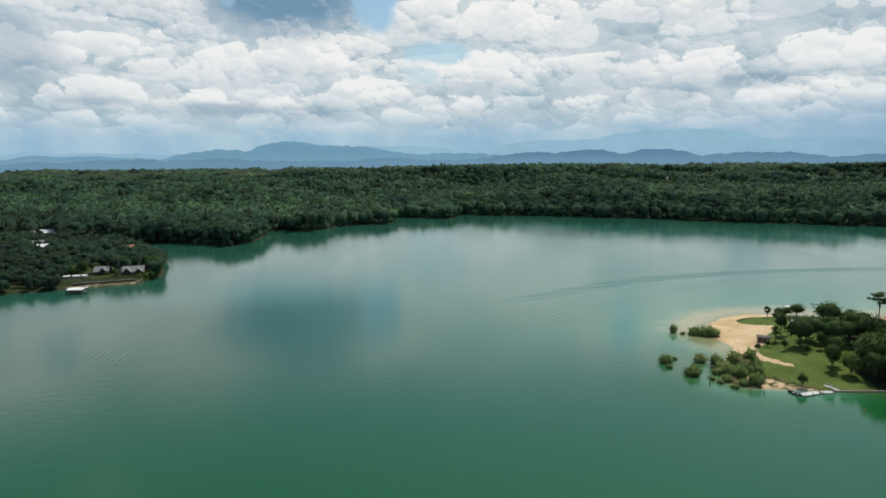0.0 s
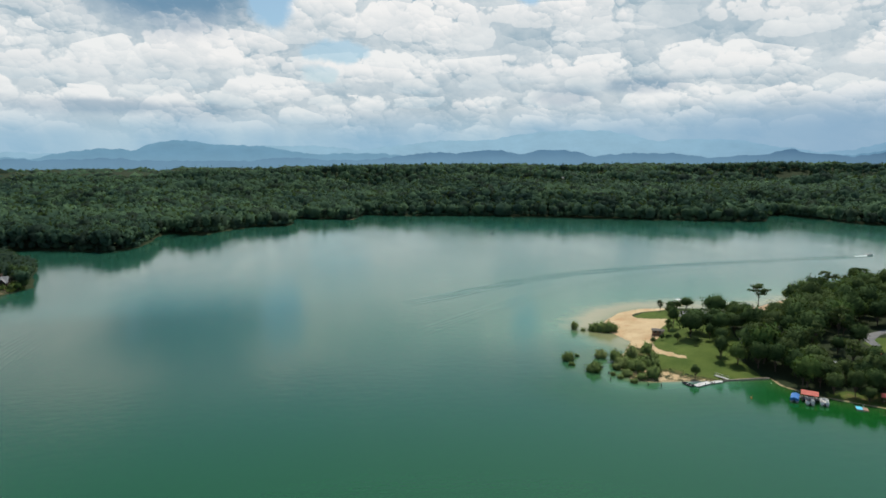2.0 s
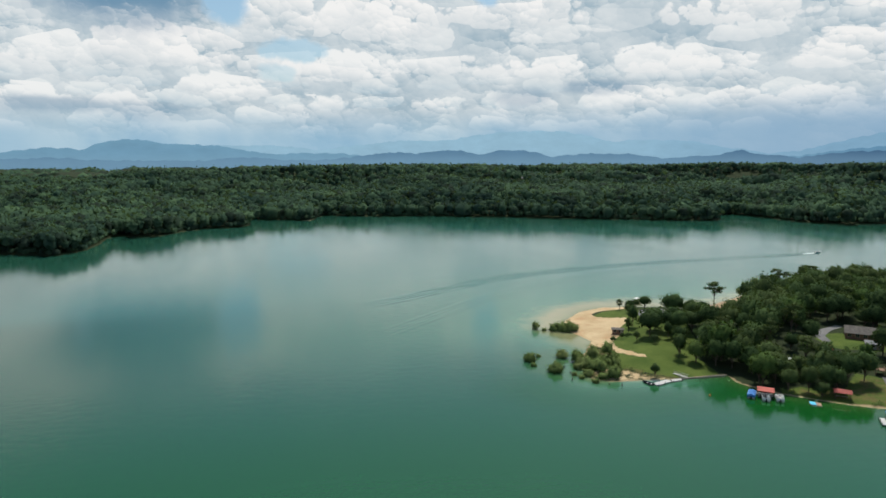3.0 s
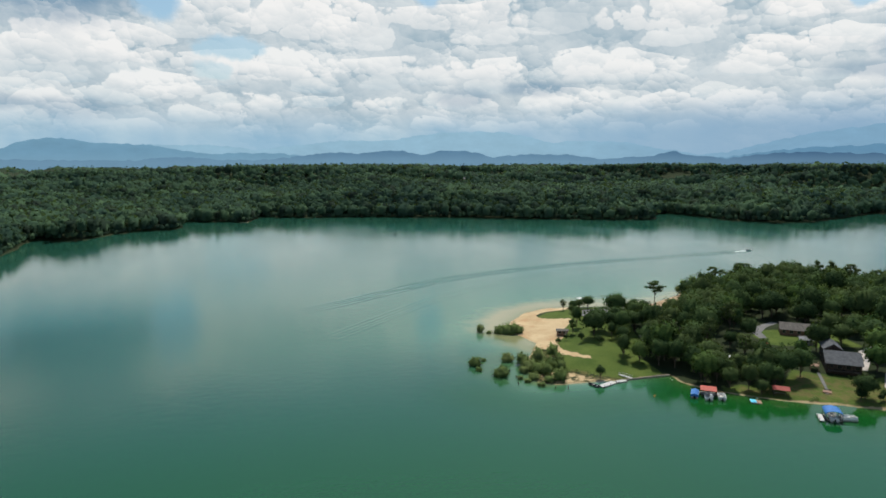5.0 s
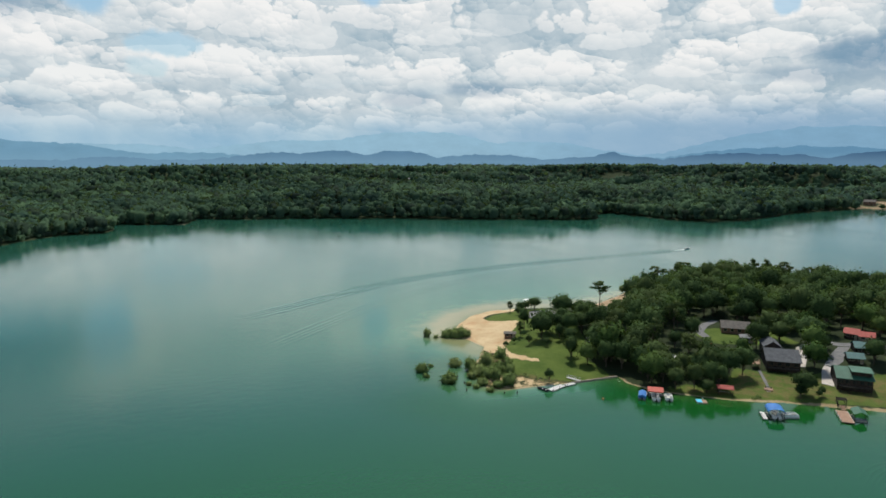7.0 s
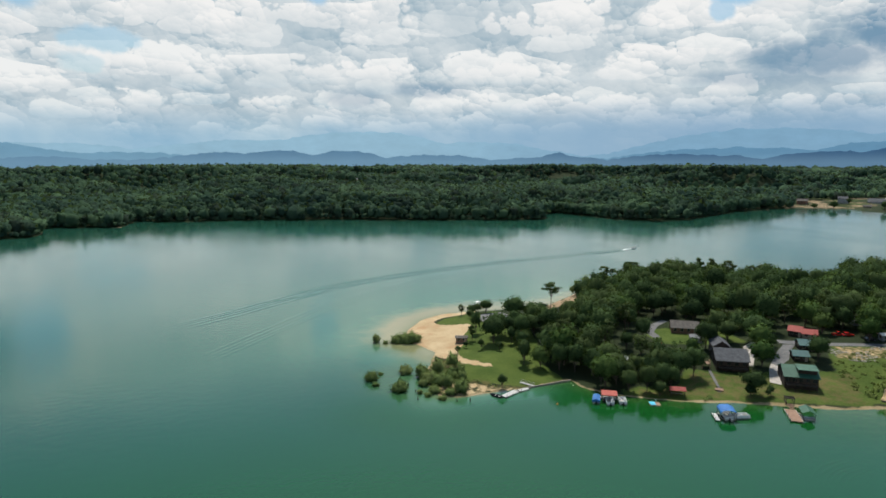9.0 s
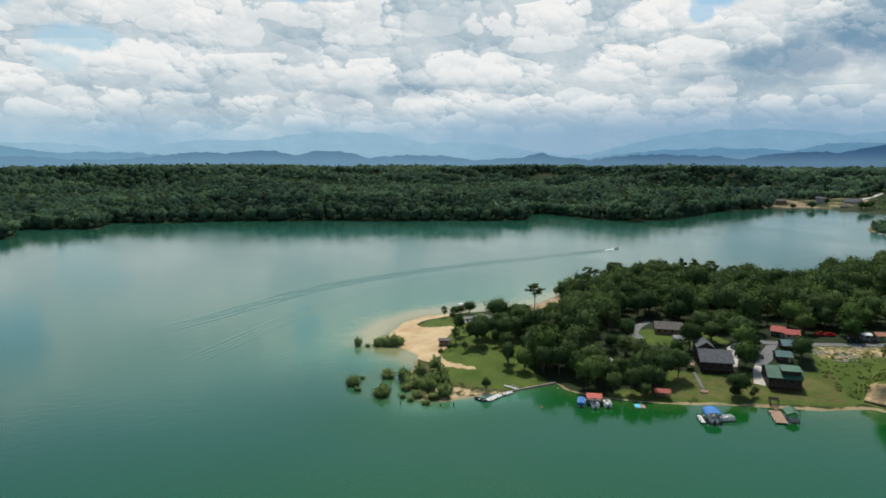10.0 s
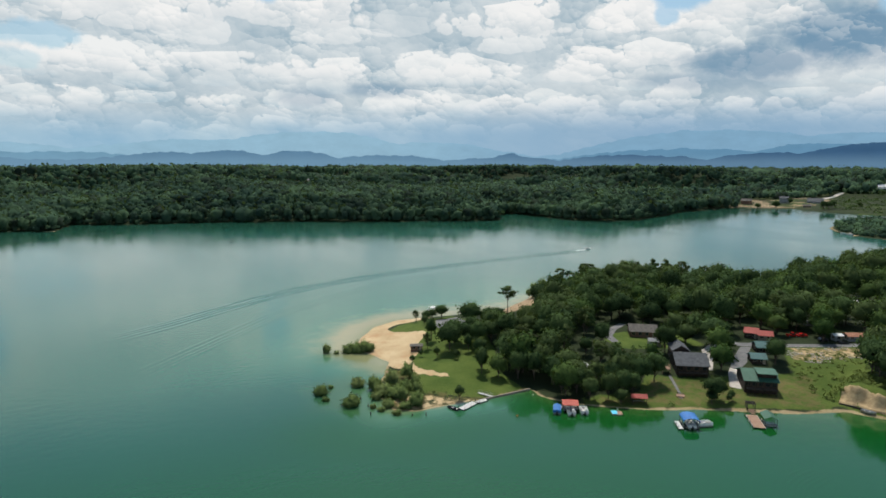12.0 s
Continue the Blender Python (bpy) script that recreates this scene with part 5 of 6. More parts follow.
def strip(name, plan, mat, label, category, lift=0.06, kind="structure"):
    """A paved sheet over the ground inside a plan, with a real edge, cut into cells that follow the slope."""
    xs, ys = [p[0] for p in plan], [p[1] for p in plan]
    bm = bmesh.new()
    corners = [bm.verts.new((x, y, 0)) for x, y in plan]
    bm.faces.new(corners)
    bmesh.ops.triangulate(bm, faces=bm.faces[:])
    for axis, low, high in ((0, min(xs), max(xs)), (1, min(ys), max(ys))):
        for c in np.arange(low + 2, high, 2.0):
            at, way = ((c, 0, 0), (1, 0, 0)) if axis == 0 else ((0, c, 0), (0, 1, 0))
            bmesh.ops.bisect_plane(bm, geom=bm.verts[:] + bm.edges[:] + bm.faces[:], plane_co=at, plane_no=way)
    z = height(np.array([v.co.x for v in bm.verts]), np.array([v.co.y for v in bm.verts]))
    for v, h in zip(bm.verts, z):
        v.co.z = h + lift
    rim = [e for e in bm.edges if len(e.link_faces) == 1]
    made = bmesh.ops.extrude_edge_only(bm, edges=rim)
    for v in made["geom"]:
        if isinstance(v, bmesh.types.BMVert):
            v.co.z -= lift + 0.3
    bmesh.ops.recalc_face_normals(bm, faces=bm.faces[:])
    return tagged(part(name, bm, mat), label, category, kind=kind)


# ---- paving ----
strip("road", LANE, ASPHALT, "worn grey asphalt lane between the houses", "road")
strip("driveway", DRIVE, CONCRETE, "pale concrete driveway beside the dark house", "driveway", 0.09)
strip("south_driveway", SOUTH_DRIVE, GRAVEL, "grey gravel driveway to the green-roofed house", "driveway", 0.09)
strip("north_road", NORTH_ROAD, ASPHALT, "grey asphalt lane under trees", "road")
strip("car_park", [(159, 275), (164, 269), (173, 279), (181, 294), (183, 303), (170, 303), (160, 286)], ASPHALT, "grey asphalt car park behind the beach", "car park", 0.22)
strip("patio", [(218.6, 177), (217.6, 173.9), (209.7, 170.2), (211.4, 166.9), (223.9, 175.8), (222.8, 179.2)], CONCRETE, "pinkish pale concrete patio beside the green-roofed house", "patio", 0.12)
strip("garden_path", [(198.6, 187.2), (194.2, 181.2), (190.2, 175.8), (190.9, 175.3), (195.0, 180.6), (199.4, 186.6)], GRAVEL, "narrow pale path down the lawn", "path", 0.10)

# ---- houses of the peninsula ----
AXIS = -39.0
lodge = house("house", 205.7, 182.4, AXIS, 11.0, 11.5, 4.1, 3.0, LOG_WALL, ROOF_DARK, "dark log house with a charcoal shingle roof and porch", windows=4, porch=1.8, trim=LOG_WALL)
wing = house("house_wing", 203.4, 191.4, AXIS + 90, 9.0, 5.6, 5.6, 1.8, LOG_WALL, ROOF_DARK, "dark gabled house wing with charcoal shingles", windows=3)
wing.matrix_basis = pose(211.0, 196.5, land(207, 193) - 0.2, 0, 0, AXIS - 90)
deck = thing("deck", 199.6, 189.3, land(200, 189), AXIS, "reddish wooden deck beside the dark house", "deck")
part("floor_board", boxes((0, 0, 1.6, 3.0, 3.2, 0.2, 0.02)), PLANKS_BROWN, deck)
for dx in (-1.3, 1.3):
    for dy in (-1.4, 1.4):
        part("post", boxes((dx, dy, -0.5, 0.15, 0.15, 3.1)), PLANKS_BROWN, deck)
part("railing", boxes((0, -1.5, 2.55, 2.9, 0.08, 0.1), (-1.42, 0, 2.55, 0.08, 3.0, 0.1), (1.42, 0, 2.55, 0.08, 3.0, 0.1)), PLANKS_BROWN, deck)
house("carport", 216.4, 208.2, AXIS, 4.6, 4.0, 2.4, 0.8, SIDING_GREY, ROOF_PALE, "small pale-roofed outbuilding behind the dark house", windows=1)
house("cottage", 222.6, 219.6, AXIS - 2, 11.0, 9.0, 2.7, 2.0, BRICK_WALL, ROOF_BROWN, "low brown house with a grey-brown shingle roof", windows=4)
green = house("house", 214.0, 161.5, -44, 10.4, 11.5, 4.5, 2.4, LOG_WALL, METAL_GREEN, "dark log house with a green metal roof", seams=0.6, windows=5, porch=2.0, trim=LOG_WALL)
dormer = bmesh.new()
prism(dormer, [(1.2, 5.2), (1.2, 6.7), (6.0, 6.95), (6.0, 6.2)], -0.9, 4.9)
part("dormer", dormer, LOG_WALL, green)
dormer = bmesh.new()
prism(dormer, [(0.4, 6.72), (6.1, 7.15), (6.1, 7.0), (0.4, 6.58)], -1.2, 5.3)
part("dormer_roof", dormer, METAL_GREEN, green)
house("garage", 234.5, 175.3, -42, 5.0, 5.5, 2.3, 1.3, LOG_WALL, METAL_TEAL, "dark garage with a teal metal roof", seams=0.6, windows=2)
house("garage", 246.3, 180.7, -40, 5.0, 6.5, 2.5, 1.5, LOG_WALL, METAL_TEAL, "dark garage with a teal metal roof", seams=0.6, windows=2)
house("cabin", 260.4, 195.4, -62, 4.9, 6.0, 2.6, 1.5, LOG_WALL, METAL_RED, "cabin with a red metal roof", seams=0.6, windows=2)
house("cabin", 262.5, 190.2, -52, 5.2, 5.4, 2.4, 1.3, SIDING_TAN, METAL_RED, "cabin with a faded red metal roof", seams=0.6, windows=2)
house("long_shed", 293.0, 169.5, -32, 7.0, 4.0, 2.4, 0.9, SIDING_GREY, METAL_RUST, "open shed with a rusty metal roof", seams=0.7, windows=2)
house("shed", 287.2, 173.6, -32, 3.0, 3.0, 2.6, 0.5, SIDING_GREY, METAL_WHITE, "small shed with a white roof", windows=1)
house("long_house", 352.0, 200.8, -30, 11.0, 7.0, 2.6, 1.3, SIDING_GREY, METAL_WHITE, "long house with a bright white metal roof", seams=0.8, windows=4)
house("mobile_home", 302.5, 191.0, -28, 9.0, 4.5, 2.6, 0.7, SIDING_GREY, ROOF_PALE, "grey trailer home under trees", windows=3)
house("garden_shed", 163.2, 239.6, AXIS, 3.0, 2.6, 2.2, 0.8, SIDING_GREY, ROOF_DARK, "small slate-roofed garden shed among trees", windows=1)
house("beach_hut", 137.6, 264.2, -28, 4.6, 3.2, 2.4, 0.35, BRICK_WALL, ROOF_BROWN, "brown beach hut with a low flat roof", windows=2)

# ---- houses across the water ----
manor = house("lake_house", -211.5, 422.5, 15, 13.0, 9.0, 2.6, 3.2, LOG_WALL, ROOF_PALE, "lakeside house with a weathered grey gabled roof", windows=4, chimney=True)
lesser = house("lake_house", -234.5, 425.0, 12, 9.0, 8.0, 2.6, 2.8, LOG_WALL, ROOF_PALE, "smaller lakeside house with a weathered grey roof", windows=3)
for home, at, half, tall in ((manor, -3.4, 2.6, 5.2), (manor, 3.8, 2.0, 4.6), (lesser, 1.6, 2.2, 4.8)):
    bm = bmesh.new()
    prism(bm, [(at - half, -0.6), (at - half, 2.6), (at, tall), (at + half, 2.6), (at + half, -0.6)], -1.6, 4.0, "y")
    part("front_gable", bm, LOG_WALL, home)
    bm = bmesh.new()
    prism(bm, [(at - half - 0.4, 2.3), (at, tall + 0.1), (at + half + 0.4, 2.3), (at + half + 0.4, 2.5), (at, tall + 0.35), (at - half - 0.4, 2.5)], -2.0, 4.2, "y")
    part("gable_roof", bm, ROOF_PALE, home)
house("boat_shelter", -246.5, 411.0, 14, 17.0, 3.6, 1.7, 0.3, SIDING_GREY, METAL_WHITE, "long low white-roofed shelter above the sea wall", windows=3)
for hx, hy, w, wall_mat, roof_mat, label in ((-342.6, 535.6, 9, SIDING_TAN, METAL_WHITE, "white-roofed house among the trees"), (-366.8, 566.7, 12, SIDING_GREY, ROOF_PALE, "grey house among the trees"), (-277.6, 552.5, 13, BRICK_WALL, METAL_RUST, "brown house with a faded red roof behind the point"), (-420, 636, 10, SIDING_GREY, ROOF_PALE, "grey house at the wood's edge"),
                                             (-406.4, 645.8, 14, SIDING_TAN, METAL_WHITE, "pale house in a clearing"), (-281.8, 408.2, 7, BRICK_WALL, METAL_RED, "small house with a faded red roof"),
                                             (-378.7, 1470, 15, SIDING_TAN, METAL_RED, "house with a bright red roof in the woods"), (-372, 1455, 10, METAL_WHITE, METAL_WHITE, "white farm shed in the woods"),
                                             (400, 1245, 17, SIDING_TAN, ROOF_PALE, "pale house on a wooded hilltop"), (421, 1243, 13, BRICK_WALL, ROOF_BROWN, "brown house on a wooded hilltop"), (440, 1236, 11, SIDING_TAN, ROOF_PALE, "pale house on a wooded hilltop"),
                                             (1074, 728, 17, BRICK_WALL, ROOF_BROWN, "tan house near the far beach"), (1144, 700, 15, SIDING_GREY, ROOF_DARK, "tall blue-grey house on the far shore"), (1182, 664, 26, SIDING_GREY, ROOF_DARK, "long low dark-roofed house on bare ground"),
                                             (1104, 636, 12, SIDING_TAN, ROOF_BROWN, "low tan house by the far water"), (1436, 666, 22, METAL_WHITE, METAL_WHITE, "large white barn on the far hill"), (718, 1017, 11, SIDING_TAN, ROOF_PALE, "pale house in the woods"), (-273, 474, 8, SIDING_TAN, ROOF_BROWN, "brown house in a clearing")):
    house("far_house", hx, hy, math.degrees(math.atan2(-hx, hy)), w, w * 0.7, {1074: 6.5, 1144: 9.0}.get(hx, 3.2), w * 0.2, wall_mat, roof_mat, label, windows=3)
strip("far_road", [(1296, 709), (1342, 722), (1380, 727), (1408, 728), (1408, 736), (1380, 736), (1342, 733), (1296, 719)], CONCRETE, "pale road climbing the far hill", "road", 0.3)


# ---- docks ----
def dock(name, x, y, turn, length, width, mat, label, z=0.45, piles=3):
    """A dock deck along x, on floats and piles."""
    ob = thing(name, x, y, 0, turn, label, "dock")
    part("deck", boxes((0, 0, z - 0.18, length, width, 0.18, 0.03)), mat, ob)
    part("edge_board", boxes((0, width / 2, z - 0.32, length, 0.1, 0.34), (0, -width / 2, z - 0.32, length, 0.1, 0.34)), FLOAT_WHITE, ob)
    for k in range(2):
        part("float", boxes((0, (k - 0.5) * width * 0.6, -0.35, length * 0.94, width * 0.3, 0.6, 0.06)), RUBBER, ob)
    for k in range(piles):
        for side in (-1, 1):
            part("pile", tube(bmesh.new(), ((k / max(piles - 1, 1) - 0.5) * length * 0.92, side * (width / 2 + 0.12), -3), ((k / max(piles - 1, 1) - 0.5) * length * 0.92, side * (width / 2 + 0.12), z + 0.7), 0.09), TIMBER_DARK, ob)
    return ob


def arched_roof(length, width, eave, rise, over=0.25, thick=0.10):
    """A barrel cover along x."""
    arc = [(math.cos(math.pi * k / 12), math.sin(math.pi * k / 12)) for k in range(13)]
    half = width / 2 + over
    bm = bmesh.new()
    return prism(bm, [(half * c, eave + rise * s) for c, s in arc] + [((half - thick) * c, eave - thick + rise * s) for c, s in reversed(arc)], -length / 2 - over, length / 2 + over)


def canopy(name, x, y, turn, length, width, mat, label, eave=2.4, rise=0.8, round_top=False):
    """A boat canopy: a pitched cover on posts."""
    ob = thing(name, x, y, 0, turn, label, "boat canopy")
    part("cover", arched_roof(length, width, eave, rise) if round_top else gable_roof(length, width, eave, rise, over=0.25, thick=0.12), mat, ob)
    for dx in (-length / 2, 0, length / 2):
        for dy in (-width / 2, width / 2):
            part("post", boxes((dx, dy, -2.5, 0.12, 0.12, eave + 2.5)), TIMBER_DARK, ob)
    part("beam", boxes((0, -width / 2, eave - 0.35, length, 0.12, 0.2), (0, width / 2, eave - 0.35, length, 0.12, 0.2)), TIMBER_DARK, ob)
    part("catwalk", boxes((0, width / 2 - 0.3, 0.25, length, 0.6, 0.15), (-length / 2 + 0.3, 0, 0.25, 0.6, width, 0.15)), PLANKS_GREY, ob)
    return ob


def pontoon_boat(x, y, turn, label, length=6.5, top=None, cover=None):
    """A pontoon boat: two tubes, a deck with rails and seats, a motor, and a bimini or a cover."""
    ob = thing("pontoon_boat", x, y, 0, turn, label, "boat")
    for side in (-1, 1):
        bm = bmesh.new()
        tube(bm, (-length / 2, side * 0.8, 0.12), (length / 2 - 0.7, side * 0.8, 0.12), 0.32, 10)
        bmesh.ops.create_cone(bm, cap_ends=True, segments=10, radius1=0.32, radius2=0.06, depth=0.8, matrix=pose(length / 2 - 0.3, side * 0.8, 0.16, 0, 90, 0))
        part("pontoon", bm, METAL_GREY, ob)
    part("deck", boxes((0, 0, 0.42, length, 2.5, 0.12, 0.03)), VINYL, ob)
    rails = [(0, s * 1.2, 0.54, length * 0.9, 0.05, 0.75) for s in (-1, 1)] + [(s * length * 0.45, 0, 0.54, 0.05, 2.4, 0.75) for s in (-1, 1)]
    part("rail_panel", boxes(*rails), BOAT_WHITE, ob)
    for sx, sy, w, d in ((length * 0.3, 0.75, 1.8, 0.6), (length * 0.3, -0.75, 1.8, 0.6), (-length * 0.36, 0.0, 0.6, 1.9)):
        part("seat", boxes((sx, sy, 0.54, w, d, 0.42, 0.06)), VINYL, ob)
    part("console", boxes((-0.3, -0.7, 0.54, 0.7, 0.6, 0.9, 0.06)), BOAT_WHITE, ob)
    part("motor", boxes((-length / 2 - 0.25, 0, 0.1, 0.45, 0.4, 1.0, 0.08)), RUBBER, ob)
    if top:
        bm = bmesh.new()
        prism(bm, [(-1.25, 2.35), (-0.6, 2.55), (0.6, 2.55), (1.25, 2.35), (1.25, 2.29), (0.6, 2.48), (-0.6, 2.48), (-1.25, 2.29)], -1.7, 1.2)
        part("bimini", bm, top, ob)
        for dx in (-1.5, 1.0):
            for dy in (-1.2, 1.2):
                part("bimini_pole", boxes((dx, dy, 0.54, 0.05, 0.05, 1.8)), METAL_GREY, ob)
    if cover:
        bm = bmesh.new()
        prism(bm, [(-1.3, 0.6), (-1.2, 1.35), (0, 1.75), (1.2, 1.35), (1.3, 0.6)], -length / 2 - 0.05, length / 2 + 0.05)
        part("cover", bm, cover, ob)
    return ob


def skiff(name, x, y, turn, label, length=4.6, mat=None, z=0.0):
    """An open boat with a pointed bow, thwarts and an outboard."""
    ob = thing(name, x, y, z, turn, label, "boat")
    bm = bmesh.new()
    rings = []
    for f, w, keel in ((-0.5, 0.78, -0.12), (-0.2, 0.86, -0.16), (0.15, 0.82, -0.14), (0.36, 0.52, -0.06), (0.5, 0.03, 0.15)):
        rings.append([bm.verts.new((f * length, s * w * k, h)) for s, k, h in ((-1, 1.0, 0.55), (-1, 0.72, keel), (1, 0.72, keel), (1, 1.0, 0.55), (1, 0.9, 0.55), (1, 0.62, 0.05), (-1, 0.62, 0.05), (-1, 0.9, 0.55))])
    for lo, hi in zip(rings, rings[1:]):
        for k in range(8):
            bm.faces.new((lo[k], lo[(k + 1) % 8], hi[(k + 1) % 8], hi[k]))
    bm.faces.new(rings[0])
    bm.faces.new(rings[-1][::-1])
    bmesh.ops.recalc_face_normals(bm, faces=bm.faces[:])
    part("hull", bm, mat or METAL_GREY, ob)
    for f in (-0.28, 0.05):
        part("thwart", boxes((f * length, 0, 0.3, 0.3, 1.4, 0.06)), VINYL, ob)
    part("motor", boxes((-length / 2 - 0.15, 0, 0.1, 0.3, 0.3, 0.85, 0.05)), RUBBER, ob)
    return ob


def runabout(x, y, turn, label, length=6.0):
    """A fast motor boat with a deck, windscreen and seats."""
    ob = thing("speedboat", x, y, 0, turn, label, "boat")
    bm = bmesh.new()
    rings = []
    for f, w, keel, top in ((-0.5, 1.05, -0.2, 0.75), (-0.1, 1.15, -0.3, 0.8), (0.22, 1.0, -0.2, 0.88), (0.42, 0.5, 0.1, 0.95), (0.5, 0.04, 0.6, 0.98)):
        rings.append([bm.verts.new((f * length, s * w * k, h)) for s, k, h in ((-1, 1.0, top), (-1, 0.9, keel + 0.35), (0, 0, keel), (1, 0.9, keel + 0.35), (1, 1.0, top))])
    for lo, hi in zip(rings, rings[1:]):
        for k in range(5):
            bm.faces.new((lo[k], lo[(k + 1) % 5], hi[(k + 1) % 5], hi[k]))
    bm.faces.new(rings[0])
    bm.faces.new(rings[-1][::-1])
    bmesh.ops.recalc_face_normals(bm, faces=bm.faces[:])
    part("hull", bm, BOAT_WHITE, ob)
    part("windscreen", boxes((0.5, 0, 0.85, 0.06, 1.8, 0.45)), GLASS_DARK, ob)
    for f in (-0.4, -0.15):
        part("seat", boxes((f * length, 0, 0.8, 0.6, 1.7, 0.35, 0.06)), VINYL, ob)
    part("motor", boxes((-length / 2 - 0.2, 0, 0.2, 0.45, 0.45, 1.0, 0.08)), RUBBER, ob)
    return ob


dock("dock", 124.3, 205.8, 20, 7.4, 2.2, FLOAT_WHITE, "pale L-shaped floating dock at the beach lawn")
dock("dock", 130.6, 207.0, 8, 4.2, 1.7, FLOAT_WHITE, "small pale float joined to the dock", piles=2)
gangway = thing("gangway", 134.6, 210.6, 0.5, 112, "pale railed gangway from the lawn to the dock", "gangway")
part("walkway", boxes((0, 0, 0, 5.6, 1.1, 0.12, 0.02)), FLOAT_WHITE, gangway)
for s in (-0.5, 0.5):
    part("handrail", boxes((0, s, 0.95, 5.6, 0.06, 0.06), (-2.6, s, 0.1, 0.06, 0.06, 0.9), (0, s, 0.1, 0.06, 0.06, 0.9), (2.6, s, 0.1, 0.06, 0.06, 0.9)), METAL_GREY, gangway)
skiff("fishing_boat", 119.2, 206.8, 110, "dark fishing boat tied to the pale dock", 4.8, PAINT_DARK)

dock("dock", 151.6, 187.8, -38, 6.0, 1.4, PLANKS_GREY, "narrow grey dock under a red canopy")
canopy("boat_canopy", 151.2, 187.0, -38, 4.6, 4.4, CANVAS_RED, "pitched red boat canopy over the dock", eave=2.5, rise=0.7)
pontoon_boat(146.6, 187.9, 48, "pontoon boat under a bright blue cover", 5.2, cover=CANVAS_BLUE)
pontoon_boat(149.4, 184.6, 55, "white pontoon boat with pale seats at the dock", 5.2)
pontoon_boat(153.4, 183.0, 55, "white pontoon boat with a dark motor at the dock", 4.8)
raft = thing("swim_raft", 161.7, 176.9, 0, -33, "square swim raft with an aqua mat", "raft")
part("deck", boxes((0, 0, 0.1, 3.4, 3.0, 0.25, 0.05)), PLANKS_BROWN, raft)
part("mat", boxes((-0.75, 0, 0.36, 1.8, 2.9, 0.10, 0.03)), MAT_AQUA, raft)
part("float", boxes((0, 0, -0.25, 3.1, 2.7, 0.4, 0.08)), BOAT_WHITE, raft)
part("ladder", boxes((0.4, 1.45, 0.1, 0.05, 0.05, 1.3), (0.8, 1.45, 0.1, 0.05, 0.05, 1.3), (0.6, 1.45, 0.7, 0.4, 0.05, 0.05), (0.6, 1.45, 1.1, 0.4, 0.05, 0.05)), BOAT_WHITE, raft)

shelter = thing("picnic_shelter", 173.6, 178.6, land(173.6, 178.6), AXIS, "open shelter with a bright red metal roof", "shelter")
add_seams(part("roof", gable_roof(4.7, 3.2, 2.5, 0.7, over=0.3, thick=0.12), METAL_RED, shelter), 4.7, 3.2, 2.5, 0.7, 0.6, 0.3)
for dx in (-2.2, 2.2):
    for dy in (-1.5, 1.5):
        part("post", boxes((dx, dy, -0.4, 0.16, 0.16, 2.9)), TIMBER_DARK, shelter)
part("bench", boxes((0, 0.8, 0.45, 3.6, 0.4, 0.08), (-1.5, 0.8, 0, 0.1, 0.4, 0.45), (1.5, 0.8, 0, 0.1, 0.4, 0.45)), PLANKS_GREY, shelter)
landing = thing("stair_landing", 189.4, 174.6, land(189.4, 174.6), -48, "small wooden landing at the foot of the garden path", "landing")
part("platform", boxes((0, 0, 0.2, 2.6, 2.4, 0.18, 0.02)), PLANKS_BROWN, landing)
for k in range(5):
    part("stair_tread", boxes((0, -1.4 - 0.3 * k, 0.05 - 0.18 * k, 1.2, 0.32, 0.06)), PLANKS_GREY, landing)
part("bench", boxes((0, 0.9, 0.8, 2.2, 0.45, 0.08), (-0.9, 0.9, 0.38, 0.1, 0.4, 0.42), (0.9, 0.9, 0.38, 0.1, 0.4, 0.42)), TIMBER_DARK, landing)

canopy("boat_canopy", 173.6, 158.9, 52, 5.0, 4.4, CANVAS_BLUE, "rounded bright blue boat canopy on posts", eave=2.3, rise=1.1, round_top=True)
dock("dock", 170.5, 160.3, 52, 5.6, 1.3, FLOAT_WHITE, "narrow pale dock beside the blue canopy")
pontoon_boat(173.6, 158.6, 52, "pontoon boat berthed below the blue canopy", 5.4)
pontoon_boat(177.4, 156.7, -24, "long pale pontoon boat moored beside the blue canopy", 5.0)
dock("dock", 193.0, 150.0, 46, 10.0, 3.4, PLANKS_BROWN, "reddish-brown plank dock with white edges", piles=4)
canopy("boat_canopy", 196.0, 147.6, 46, 5.0, 3.4, METAL_GREEN, "green metal boat canopy beside the plank dock", eave=2.4, rise=0.8)
gazebo = thing("pergola", 200.8, 156.8, land(200.8, 156.8), 46, "small dark timber pergola above the dock", "pergola")
for dx in (-1.2, 1.2):
    for dy in (-1.2, 1.2):
        part("post", boxes((dx, dy, -0.5, 0.18, 0.18, 2.3)), TIMBER_DARK, gazebo)
for k in range(7):
    part("slat", boxes((-1.3 + k * 0.43, 0, 1.8, 0.12, 3.0, 0.14)), TIMBER_DARK, gazebo)
part("bench", boxes((0, 1.0, 0.4, 2.0, 0.45, 0.08), (-0.8, 1.0, -0.3, 0.1, 0.4, 0.7), (0.8, 1.0, -0.3, 0.1, 0.4, 0.7)), TIMBER_DARK, gazebo)
steps = thing("dock_steps", 198.6, 154.6, 0.0, 46, "plank steps from the bank to the dock", "steps")
for k in range(6):
    part("tread", boxes((-1.2 + 0.42 * k, 0, 0.35 + 0.12 * k, 0.44, 1.3, 0.08)), PLANKS_BROWN, steps)

revetment = thing("retaining_wall", 228.9, 140.2, 0.1, -76, "low dark timber retaining wall below the cut bank", "wall")
